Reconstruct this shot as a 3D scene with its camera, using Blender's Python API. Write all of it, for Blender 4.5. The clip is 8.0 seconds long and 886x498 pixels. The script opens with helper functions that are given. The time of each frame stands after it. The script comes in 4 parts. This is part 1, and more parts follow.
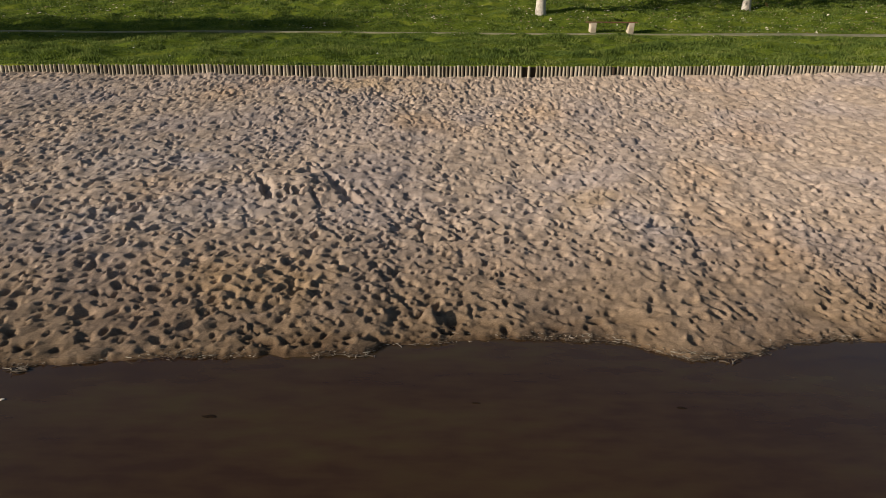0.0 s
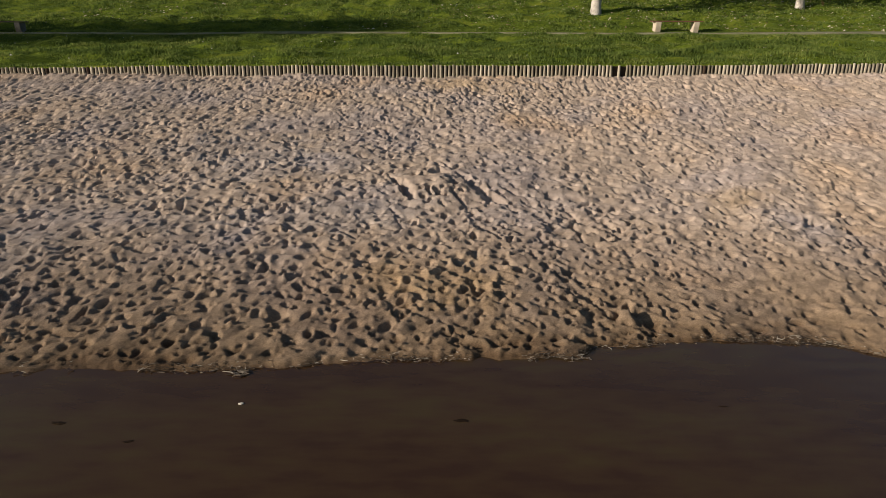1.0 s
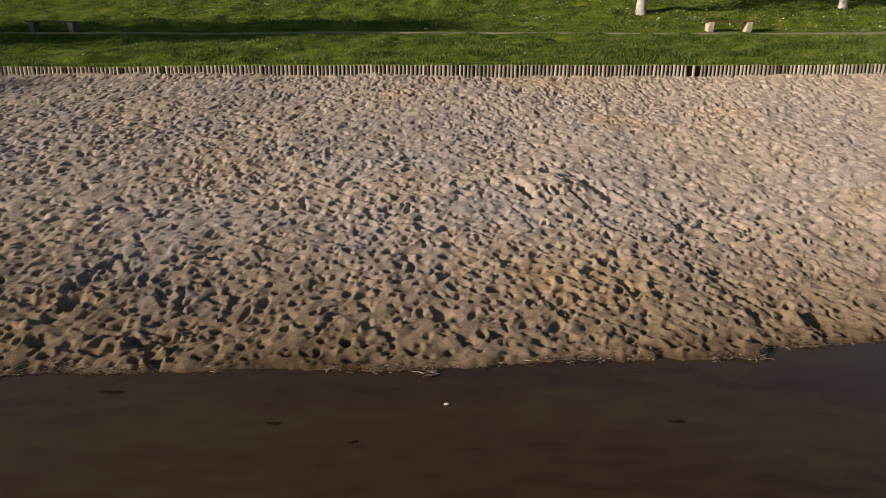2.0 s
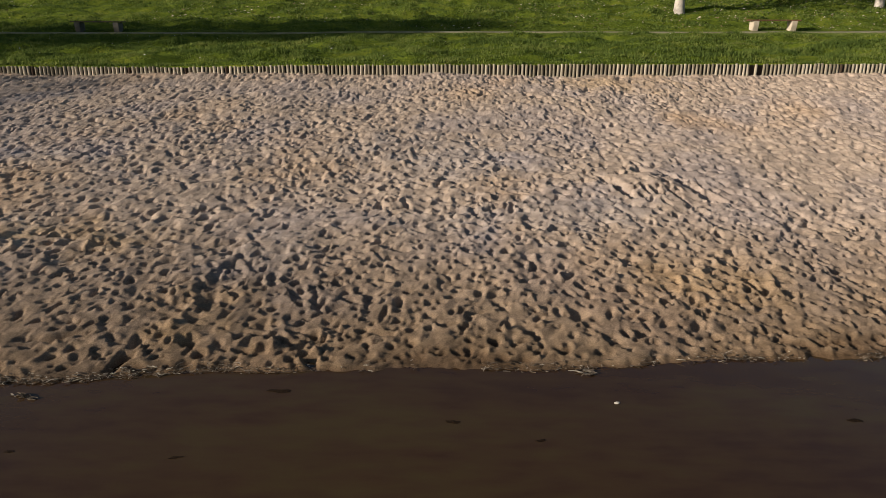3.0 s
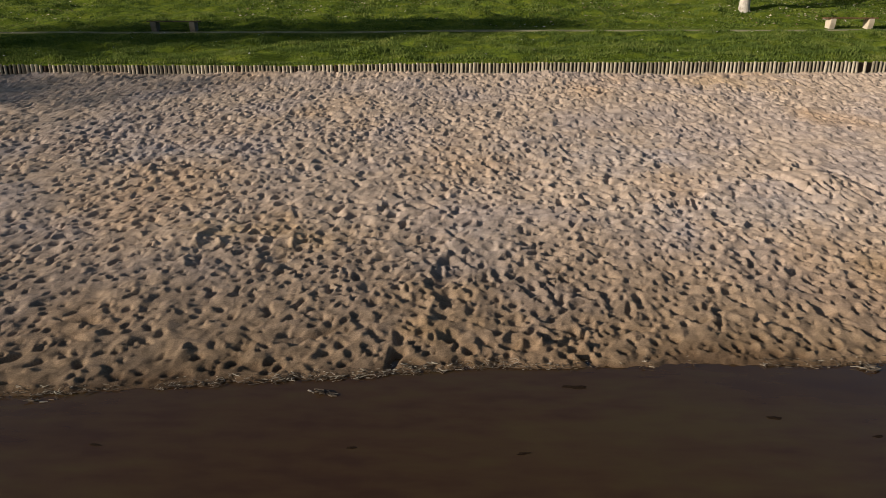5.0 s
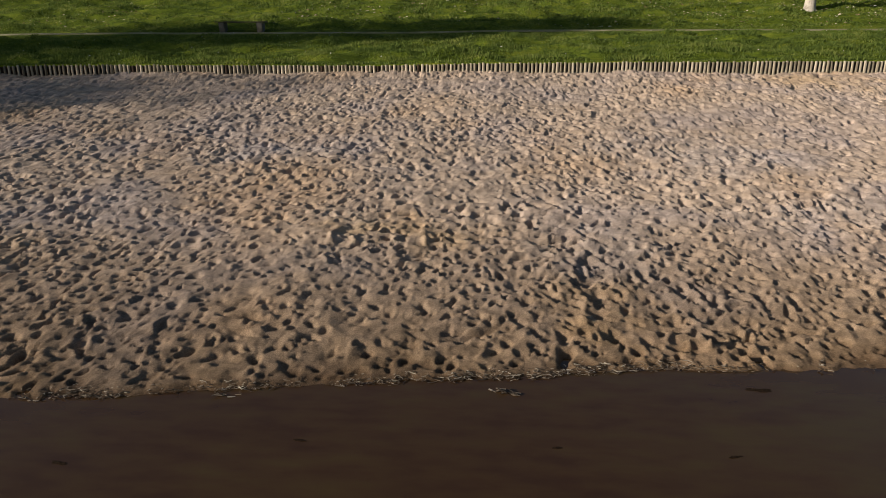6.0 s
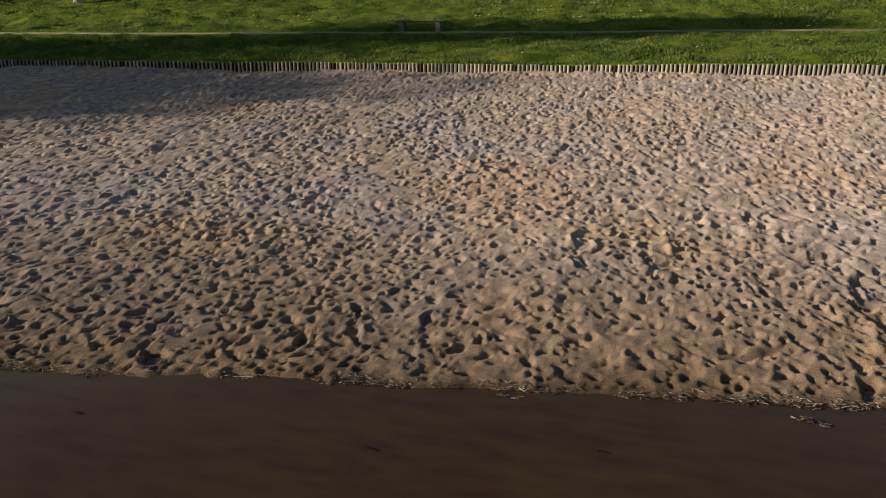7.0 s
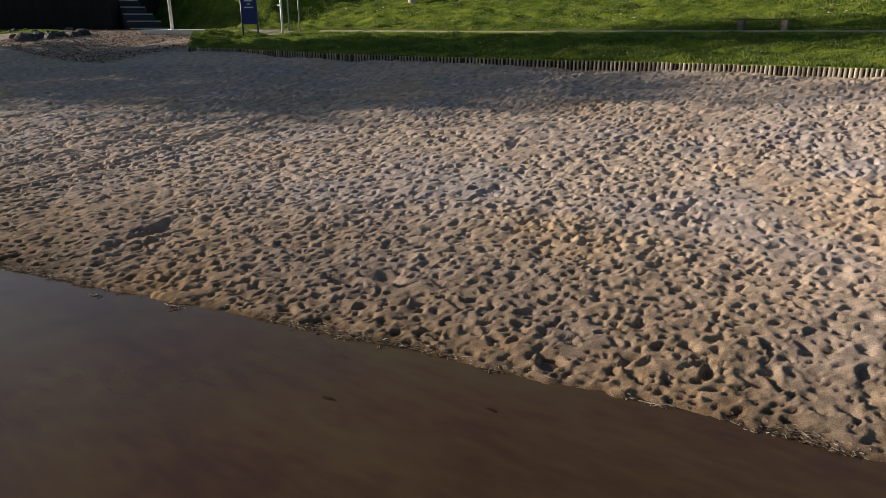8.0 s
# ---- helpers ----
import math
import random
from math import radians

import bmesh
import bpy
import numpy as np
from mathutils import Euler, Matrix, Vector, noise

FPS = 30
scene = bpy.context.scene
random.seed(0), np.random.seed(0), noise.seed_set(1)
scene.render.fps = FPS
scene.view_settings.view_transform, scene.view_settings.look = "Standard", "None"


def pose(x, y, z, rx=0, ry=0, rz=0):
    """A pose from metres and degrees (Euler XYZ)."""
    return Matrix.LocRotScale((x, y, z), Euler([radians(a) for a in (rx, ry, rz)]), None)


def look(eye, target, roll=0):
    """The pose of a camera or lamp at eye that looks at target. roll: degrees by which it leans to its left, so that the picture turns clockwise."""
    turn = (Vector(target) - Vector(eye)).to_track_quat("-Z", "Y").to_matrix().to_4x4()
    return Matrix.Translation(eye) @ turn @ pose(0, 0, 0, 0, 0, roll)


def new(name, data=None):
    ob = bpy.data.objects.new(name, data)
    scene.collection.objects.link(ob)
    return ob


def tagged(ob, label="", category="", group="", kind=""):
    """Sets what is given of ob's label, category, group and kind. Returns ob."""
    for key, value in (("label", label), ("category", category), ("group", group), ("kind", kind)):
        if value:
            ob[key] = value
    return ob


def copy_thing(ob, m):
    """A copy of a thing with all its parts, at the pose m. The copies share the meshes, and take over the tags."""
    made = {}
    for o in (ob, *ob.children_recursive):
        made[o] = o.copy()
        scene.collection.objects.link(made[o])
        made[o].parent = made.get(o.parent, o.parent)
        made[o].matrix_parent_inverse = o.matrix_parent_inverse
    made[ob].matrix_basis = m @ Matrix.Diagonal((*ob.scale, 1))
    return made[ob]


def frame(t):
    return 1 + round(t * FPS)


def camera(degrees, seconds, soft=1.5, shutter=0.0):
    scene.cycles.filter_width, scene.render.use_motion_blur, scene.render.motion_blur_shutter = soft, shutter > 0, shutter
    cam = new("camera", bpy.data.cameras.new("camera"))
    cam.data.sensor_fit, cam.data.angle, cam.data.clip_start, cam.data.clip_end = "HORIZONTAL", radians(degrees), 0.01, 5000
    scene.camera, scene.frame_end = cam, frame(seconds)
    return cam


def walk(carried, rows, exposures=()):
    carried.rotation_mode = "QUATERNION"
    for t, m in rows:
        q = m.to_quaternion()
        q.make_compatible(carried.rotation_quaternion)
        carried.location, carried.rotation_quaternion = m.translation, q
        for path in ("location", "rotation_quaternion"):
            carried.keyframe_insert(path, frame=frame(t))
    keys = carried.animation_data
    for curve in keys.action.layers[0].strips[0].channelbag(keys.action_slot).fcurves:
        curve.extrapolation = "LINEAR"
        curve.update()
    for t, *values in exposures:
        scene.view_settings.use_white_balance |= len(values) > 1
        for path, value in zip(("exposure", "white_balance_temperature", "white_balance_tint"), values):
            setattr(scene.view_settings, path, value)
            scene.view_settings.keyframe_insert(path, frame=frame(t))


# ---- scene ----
cam = camera(65.7, 8.0, soft=0.8)
PATH = [
    (0, (0.072, -0.174, 3.468), (0.072, 1.725, 2.838), 0.6),
    (0.5, (-1.102, -0.114, 3.432), (-1.111, 1.785, 2.805), 0.4),
    (1, (-2.192, -0.066, 3.402), (-2.206, 1.833, 2.776), 0.3),
    (1.5, (-3.201, -0.023, 3.359), (-3.217, 1.877, 2.736), 0.3),
    (3, (-5.663, -0.077, 3.359), (-5.691, 1.823, 2.733), 0.2),
    (3.5, (-6.374, -0.075, 3.337), (-6.404, 1.825, 2.711), 0.1),
    (4, (-7.067, -0.074, 3.318), (-7.097, 1.826, 2.692), 0.2),
    (4.5, (-7.756, -0.082, 3.302), (-7.786, 1.817, 2.677), 0.1),
    (6, (-9.953, -0.114, 3.256), (-10.056, 1.784, 2.634), -0.1),
    (6.5, (-10.729, -0.133, 3.242), (-10.961, 1.754, 2.622), -0.1),
    (7, (-11.516, -0.163, 3.237), (-11.971, 1.682, 2.616), -0.1),
    (7.5, (-12.286, -0.217, 3.252), (-13.075, 1.511, 2.627), -0.4),
    (8, (-13.099, -0.315, 3.232), (-14.226, 1.215, 2.609), -0.2),
]
walk(cam, [(t, look(eye, target, roll)) for t, eye, target, roll in PATH], exposures=[(0, 0.28), (6.5, 0.28), (7, 0.30), (7.5, 0.49), (8, 0.75)])

SUN_DIR = Vector((-0.870, -0.385, 0.310)).normalized()   # towards the sun
world = bpy.data.worlds.new("sky")
scene.world = world
world.use_nodes = True
wn = world.node_tree
sky = wn.nodes.new("ShaderNodeTexSky")
sky.sky_type, sky.sun_disc = "NISHITA", False
sky.sun_elevation = math.asin(SUN_DIR.z)
sky.sun_rotation = math.atan2(SUN_DIR.x, SUN_DIR.y) % (2 * math.pi)
sky.dust_density, sky.air_density, sky.ozone_density = 2.2, 1.25, 3.2
wn.links.new(sky.outputs[0], wn.nodes["Background"].inputs[0])
wn.nodes["Background"].inputs[1].default_value = 0.050
sun = new("sun", bpy.data.lights.new("sun", "SUN"))
sun.data.energy, sun.data.angle, sun.data.color = 5.0, radians(0.55), (1.0, 0.86, 0.71)
sun.matrix_world = look(SUN_DIR * 100, (0, 0, 0))


# ---- materials ----
def material(name, colours, scale=4.0, rough=0.9, bump=0.0, bump_scale=60.0, island=0.0, spread=(0.3, 0.7), metal=0.0,
             per_object=0.0, translucent=0.0, stretch=(1, 1, 1)):
    """Two scales of noise mix the colours; fine bump; optional variation per island or per object."""
    m = bpy.data.materials.new(name)
    m.use_nodes = True
    t = m.node_tree
    n, l = t.nodes, t.links
    b = n["Principled BSDF"]
    b.inputs["Roughness"].default_value, b.inputs["Metallic"].default_value = rough, metal
    pos = n.new("ShaderNodeNewGeometry")
    mapping = n.new("ShaderNodeMapping")
    mapping.inputs["Scale"].default_value = stretch
    l.new(pos.outputs["Position"], mapping.inputs["Vector"])
    big, fine = n.new("ShaderNodeTexNoise"), n.new("ShaderNodeTexNoise")
    for node, s, d in ((big, scale, 4), (fine, scale * 9, 3)):
        node.inputs["Scale"].default_value, node.inputs["Detail"].default_value = s, d
        l.new(mapping.outputs[0], node.inputs["Vector"])
    add = n.new("ShaderNodeMix")
    add.inputs[0].default_value = 0.4
    l.new(big.outputs["Fac"], add.inputs[2])
    l.new(fine.outputs["Fac"], add.inputs[3])
    ramp = n.new("ShaderNodeValToRGB")
    e = ramp.color_ramp.elements
    while len(e) < len(colours):
        e.new(0.5)
    for i, c in enumerate(colours):
        e[i].position = spread[0] + (spread[1] - spread[0]) * i / max(1, len(colours) - 1)
        e[i].color = (*c, 1)
    value = add.outputs[0]
    for amount, source in ((island, pos.outputs["Random Per Island"]), (per_object, None)):
        if amount:
            if source is None:
                source = n.new("ShaderNodeObjectInfo").outputs["Random"]
            sub = n.new("ShaderNodeMath")
            sub.operation = "MULTIPLY_ADD"
            l.new(source, sub.inputs[0])
            sub.inputs[1].default_value, sub.inputs[2].default_value = amount, -amount / 2
            plus = n.new("ShaderNodeMath")
            plus.operation = "ADD"
            l.new(value, plus.inputs[0])
            l.new(sub.outputs[0], plus.inputs[1])
            value = plus.outputs[0]
    l.new(value, ramp.inputs[0])
    l.new(ramp.outputs[0], b.inputs["Base Color"])
    if bump:
        rough_noise = n.new("ShaderNodeTexNoise")
        rough_noise.inputs["Scale"].default_value, rough_noise.inputs["Detail"].default_value = bump_scale, 4
        l.new(mapping.outputs[0], rough_noise.inputs["Vector"])
        bp = n.new("ShaderNodeBump")
        bp.inputs["Strength"].default_value, bp.inputs["Distance"].default_value = 1.0, bump
        l.new(rough_noise.outputs["Fac"], bp.inputs["Height"])
        l.new(bp.outputs[0], b.inputs["Normal"])
    if translucent:
        tr, mix = n.new("ShaderNodeBsdfTranslucent"), n.new("ShaderNodeMixShader")
        mix.inputs[0].default_value = translucent
        l.new(ramp.outputs[0], tr.inputs[0])
        l.new(b.outputs[0], mix.inputs[1])
        l.new(tr.outputs[0], mix.inputs[2])
        l.new(mix.outputs[0], n["Material Output"].inputs[0])
    return m


YELLOWED, GREYED = (1.05, 0.985, 0.83, 1), (0.91, 0.97, 1.08, 1)


def sand_material():
    """Dry tan sand with pinkish and greyish drifts; darker and browner where the lake wets it."""
    m = material("sand", [(0.272, 0.219, 0.175), (0.405, 0.325, 0.259), (0.525, 0.425, 0.342)], 5.0, 1.0, 0.010, 95.0, spread=(0.36, 0.64))
    t = m.node_tree
    n, l = t.nodes, t.links
    b = n["Principled BSDF"]
    b.inputs["Specular IOR Level"].default_value = 0.1
    b.inputs["Diffuse Roughness"].default_value = 0.4
    base = b.inputs["Base Color"].links[0].from_socket
    geo = n.new("ShaderNodeNewGeometry")
    patch = n.new("ShaderNodeTexNoise")
    patch.inputs["Scale"].default_value, patch.inputs["Detail"].default_value = 0.33, 3
    l.new(geo.outputs["Position"], patch.inputs["Vector"])
    rng = n.new("ShaderNodeMapRange")
    rng.inputs[1].default_value, rng.inputs[2].default_value = 0.54, 0.72
    l.new(patch.outputs["Fac"], rng.inputs[0])
    warm = n.new("ShaderNodeMix")
    warm.data_type, warm.blend_type = "RGBA", "MULTIPLY"
    warm.inputs[7].default_value = (1.06, 0.965, 0.83, 1)
    l.new(rng.outputs[0], warm.inputs[0])
    l.new(base, warm.inputs[6])
    cool_noise = n.new("ShaderNodeTexNoise")
    cool_noise.inputs["Scale"].default_value, cool_noise.inputs["Detail"].default_value = 0.55, 2
    shifted = n.new("ShaderNodeMapping")
    shifted.inputs["Location"].default_value = (31, 17, 5)
    l.new(geo.outputs["Position"], shifted.inputs["Vector"])
    l.new(shifted.outputs[0], cool_noise.inputs["Vector"])
    cool_range = n.new("ShaderNodeMapRange")
    cool_range.inputs[1].default_value, cool_range.inputs[2].default_value = 0.46, 0.66
    l.new(cool_noise.outputs["Fac"], cool_range.inputs[0])
    cool = n.new("ShaderNodeMix")
    cool.data_type, cool.blend_type = "RGBA", "MULTIPLY"
    cool.inputs[7].default_value = (0.90, 0.94, 1.05, 1)
    l.new(cool_range.outputs[0], cool.inputs[0])
    l.new(warm.outputs[2], cool.inputs[6])
    warm = cool
    # blots of yellow subsoil and of pale grey sand, with ragged edges
    ragged = n.new("ShaderNodeTexNoise")
    ragged.inputs["Scale"].default_value, ragged.inputs["Detail"].default_value = 2.2, 4
    l.new(geo.outputs["Position"], ragged.inputs["Vector"])
    for bx, by, rx, ry, tint in ((2.5, 11.0, 0.75, 0.7, YELLOWED), (-1.4, 17.9, 2.0, 0.9, YELLOWED), (-2.2, 8.0, 1.3, 0.9, YELLOWED), (-8.3, 7.1, 1.0, 0.8, YELLOWED), (-17.3, 8.2, 1.6, 0.9, YELLOWED),
                                 (-10.9, 9.1, 1.4, 0.6, YELLOWED), (3.5, 9.9, 1.1, 0.9, GREYED), (-5.6, 12.6, 2.2, 1.4, GREYED), (-4.2, 10.0, 2.0, 1.2, GREYED), (-8.3, 8.7, 1.0, 0.9, GREYED), (-19.2, 9.0, 1.2, 1.6, GREYED), (-13.5, 12.2, 1.6, 1.0, GREYED)):
        shift = n.new("ShaderNodeMapping")
        shift.inputs["Location"].default_value = (-bx / rx, -by / ry, 0)
        shift.inputs["Scale"].default_value = (1 / rx, 1 / ry, 0)
        l.new(geo.outputs["Position"], shift.inputs["Vector"])
        length = n.new("ShaderNodeVectorMath")
        length.operation = "LENGTH"
        l.new(shift.outputs[0], length.inputs[0])
        worn = n.new("ShaderNodeMath")
        worn.operation = "MULTIPLY_ADD"
        worn.inputs[1].default_value = 2.4
        l.new(ragged.outputs["Fac"], worn.inputs[0])
        l.new(length.outputs["Value"], worn.inputs[2])
        fade = n.new("ShaderNodeMapRange")
        fade.inputs[1].default_value, fade.inputs[2].default_value = 1.35, 2.25
        fade.inputs[3].default_value, fade.inputs[4].default_value = 1, 0
        l.new(worn.outputs[0], fade.inputs[0])
        blot = n.new("ShaderNodeMix")
        blot.data_type, blot.blend_type = "RGBA", "MULTIPLY"
        blot.inputs[7].default_value = tint
        l.new(fade.outputs[0], blot.inputs[0])
        l.new(warm.outputs[2], blot.inputs[6])
        warm = blot
    # dark and pale grains
    grains = n.new("ShaderNodeTexNoise")
    grains.inputs["Scale"].default_value, grains.inputs["Detail"].default_value = 95, 3
    l.new(geo.outputs["Position"], grains.inputs["Vector"])
    speck = n.new("ShaderNodeMapRange")
    speck.inputs[1].default_value, speck.inputs[2].default_value = 0.30, 0.70
    speck.inputs[3].default_value, speck.inputs[4].default_value = 0.66, 1.34
    l.new(grains.outputs["Fac"], speck.inputs[0])
    grainy = n.new("ShaderNodeMix")
    grainy.data_type, grainy.blend_type = "RGBA", "MULTIPLY"
    grainy.inputs[0].default_value = 1
    l.new(warm.outputs[2], grainy.inputs[6])
    l.new(speck.outputs[0], grainy.inputs[7])
    warm = grainy
    xyz = n.new("ShaderNodeSeparateXYZ")
    l.new(geo.outputs["Position"], xyz.inputs[0])
    wob = n.new("ShaderNodeMath")
    wob.operation = "MULTIPLY_ADD"
    wob.inputs[1].default_value = 0.30
    l.new(patch.outputs["Fac"], wob.inputs[0])
    l.new(xyz.outputs[2], wob.inputs[2])
    for low, high, tint in ((0.20, 0.74, (0.535, 0.475, 0.38, 1)), (0.15, 0.22, (0.50, 0.46, 0.42, 1))):
        wet = n.new("ShaderNodeMapRange")
        wet.inputs[1].default_value, wet.inputs[2].default_value = low, high
        wet.inputs[3].default_value, wet.inputs[4].default_value = 1, 0
        l.new(wob.outputs[0], wet.inputs[0])
        nxt = n.new("ShaderNodeMix")
        nxt.data_type, nxt.blend_type = "RGBA", "MULTIPLY"
        nxt.inputs[7].default_value = tint
        l.new(wet.outputs[0], nxt.inputs[0])
        l.new(warm.outputs[2], nxt.inputs[6])
        warm = nxt
    l.new(warm.outputs[2], b.inputs["Base Color"])
    return m


def water_material():
    """Still, peaty brown lake water: murky body colour, mirror-like surface, faint ripples."""
    m = material("lake_water", [(0.038, 0.0195, 0.0095), (0.048, 0.0275, 0.0120), (0.054, 0.0365, 0.0135)], 0.55, 0.04, 0.0, spread=(0.40, 0.62), stretch=(0.45, 1.3, 1))
    t = m.node_tree
    b = t.nodes["Principled BSDF"]
    b.inputs["IOR"].default_value = 1.33
    b.inputs["Roughness"].default_value = 0.06
    noise_node, bp = t.nodes.new("ShaderNodeTexNoise"), t.nodes.new("ShaderNodeBump")
    noise_node.inputs["Scale"].default_value = 1.6
    geo = t.nodes.new("ShaderNodeNewGeometry")
    t.links.new(geo.outputs["Position"], noise_node.inputs["Vector"])
    bp.inputs["Strength"].default_value, bp.inputs["Distance"].default_value = 1.0, 0.006
    t.links.new(noise_node.outputs["Fac"], bp.inputs["Height"])
    t.links.new(bp.outputs[0], b.inputs["Normal"])
    return m


SAND = sand_material()
WATER = water_material()
TURF = material("turf", [(0.044, 0.068, 0.010), (0.105, 0.145, 0.016), (0.180, 0.205, 0.028)], 1.1, 1.0, 0.03, 26.0, spread=(0.36, 0.66))
BLADE = material("grass_blade", [(0.060, 0.098, 0.022), (0.135, 0.188, 0.040), (0.245, 0.275, 0.075)], 0.9, 0.85, 0, island=0.10, translucent=0.42, spread=(0.34, 0.68))
BLADE.node_tree.nodes["Principled BSDF"].inputs["Specular IOR Level"].default_value = 0.12
TURF.node_tree.nodes["Principled BSDF"].inputs["Specular IOR Level"].default_value = 0.03
SOIL = material("soil", [(0.02, 0.014, 0.009), (0.05, 0.035, 0.022)], 6, 1.0, 0.02, 30)
PATH_GRIT = material("path_grit", [(0.11, 0.12, 0.045), (0.19, 0.185, 0.095), (0.31, 0.285, 0.20)], 1.6, 1.0, 0.008, 60)
POST_WOOD = material("weathered_post", [(0.15, 0.132, 0.095), (0.30, 0.268, 0.20), (0.45, 0.41, 0.32)], 6, 0.9, 0.006, 40, per_object=0.35, stretch=(1, 1, 0.25))
ROTTEN = material("rotten_wood", [(0.025, 0.018, 0.012), (0.07, 0.045, 0.028)], 12, 1.0, 0.015, 40)
CONCRETE = material("bench_concrete", [(0.42, 0.36, 0.28), (0.56, 0.49, 0.39)], 5, 0.9, 0.004, 70)
# weathered tones, made darker still to deepen the tree shade on the far bench
SHADED_OLD_CONCRETE = material("shaded_weathered_concrete", [(0.11, 0.10, 0.08), (0.22, 0.20, 0.165)], 5, 0.9, 0.004, 70)
SHADED_OLD_WOOD = material("shaded_weathered_wood", [(0.04, 0.03, 0.022), (0.09, 0.065, 0.045)], 5, 0.8, 0.004, 40, stretch=(0.2, 1, 1))
SLAB = material("slab_concrete", [(0.5, 0.5, 0.49), (0.68, 0.68, 0.66)], 2, 0.9, 0.004, 50)
SEAT_WOOD = material("seat_wood", [(0.10, 0.045, 0.026), (0.19, 0.085, 0.048)], 5, 0.6, 0.004, 40, stretch=(0.2, 1, 1))
BARK = material("pale_bark", [(0.16, 0.14, 0.11), (0.45, 0.42, 0.37), (0.58, 0.55, 0.49)], 5, 0.9, 0.02, 25)
LEAF = material("tree_leaf", [(0.05, 0.06, 0.012), (0.12, 0.09, 0.02)], 2, 0.7, island=0.5, translucent=0.3)
DRY_LEAF = material("dry_leaf", [(0.20, 0.14, 0.07), (0.45, 0.38, 0.26), (0.62, 0.58, 0.48)], 3, 0.8, island=0.8)
BROWN_LEAF = material("brown_leaf", [(0.07, 0.035, 0.02), (0.17, 0.095, 0.05), (0.34, 0.24, 0.15)], 3, 0.9, island=0.8)
TWIG = material("twig", [(0.03, 0.022, 0.014), (0.07, 0.05, 0.032), (0.20, 0.16, 0.115), (0.42, 0.38, 0.31)], 5, 0.9, island=0.9, spread=(0.15, 0.95))
PALE_REED = material("bleached_reed", [(0.32, 0.28, 0.21), (0.58, 0.53, 0.43)], 6, 0.8, island=0.6)
MURK = material("sunken_litter", [(0.010, 0.006, 0.003), (0.024, 0.014, 0.007)], 9, 1.0, 0.01, 30)
MURK.node_tree.nodes["Principled BSDF"].inputs["Specular IOR Level"].default_value = 0.1
ROCK = material("rock", [(0.022, 0.022, 0.022), (0.085, 0.082, 0.078)], 3, 0.9, 0.03, 12, per_object=0.3)
BLUE = material("blue_paint", [(0.008, 0.022, 0.13), (0.012, 0.032, 0.18)], 6, 0.45)
WHITE = material("white_paint", [(0.62, 0.62, 0.60), (0.78, 0.78, 0.75)], 5, 0.5)
STEEL = material("galvanised_steel", [(0.32, 0.31, 0.29), (0.46, 0.45, 0.42)], 8, 0.5, metal=0.4)
# dark timber, taken to near black so its colour holds the wall's full shade
TIMBER = material("dark_timber", [(0.005, 0.0045, 0.0045), (0.011, 0.010, 0.0095)], 4, 0.9, 0.004, 30, per_object=0.3, stretch=(1, 1, 0.2))
# riser colour holds the hut's shade, nosing colour the light on the edges
SHADED_RISER = material("shaded_riser", [(0.02, 0.022, 0.028), (0.04, 0.042, 0.05)], 4, 0.9)
LIT_NOSING = material("lit_nosing", [(0.30, 0.31, 0.33), (0.45, 0.45, 0.46)], 5, 0.8)


# ---- helpers of this scene ----
def part(name, bm, mat, parent=None, label="", smooth=False):
    me = bpy.data.meshes.new(name)
    bm.to_mesh(me)
    bm.free()
    me.materials.append(mat)
    if smooth:
        me.polygons.foreach_set("use_smooth", [True] * len(me.polygons))
    ob = new(name, me)
    ob.parent = parent
    return tagged(ob, label)


def raw(name, verts, faces, mat, smooth=False):
    """One mesh object from arrays of places and of triangles or quads."""
    me = bpy.data.meshes.new(name)
    faces = np.asarray(faces, np.int32)
    k = faces.shape[1]
    me.vertices.add(len(verts))
    me.vertices.foreach_set("co", np.asarray(verts, np.float32).ravel())
    me.loops.add(faces.size)
    me.loops.foreach_set("vertex_index", faces.ravel())
    me.polygons.add(len(faces))
    me.polygons.foreach_set("loop_start", np.arange(len(faces), dtype=np.int32) * k)
    me.polygons.foreach_set("use_smooth", np.full(len(faces), smooth))
    me.update(calc_edges=True)
    me.materials.append(mat)
    return new(name, me)


def grid_faces(rows, cols):
    i = (np.arange(rows - 1)[:, None] * cols + np.arange(cols - 1)[None, :]).ravel()
    return np.stack([i, i + 1, i + cols + 1, i + cols], 1)


def box_bm(sx, sy, sz, at=(0, 0, 0), bevel=0.0, bm=None):
    """A box that stands on its base at the given place, with soft edges."""
    own = bmesh.new()
    bmesh.ops.create_cube(own, size=1, matrix=Matrix.Translation((at[0], at[1], at[2] + sz / 2)) @ Matrix.Diagonal((sx, sy, sz, 1)))
    if bevel:
        bmesh.ops.bevel(own, geom=own.edges[:], offset=bevel, segments=2, affect="EDGES", profile=0.6)
    if bm is None:
        return own
    me = bpy.data.meshes.new("joined")
    own.to_mesh(me)
    own.free()
    bm.from_mesh(me)
    bpy.data.meshes.remove(me)
    return bm


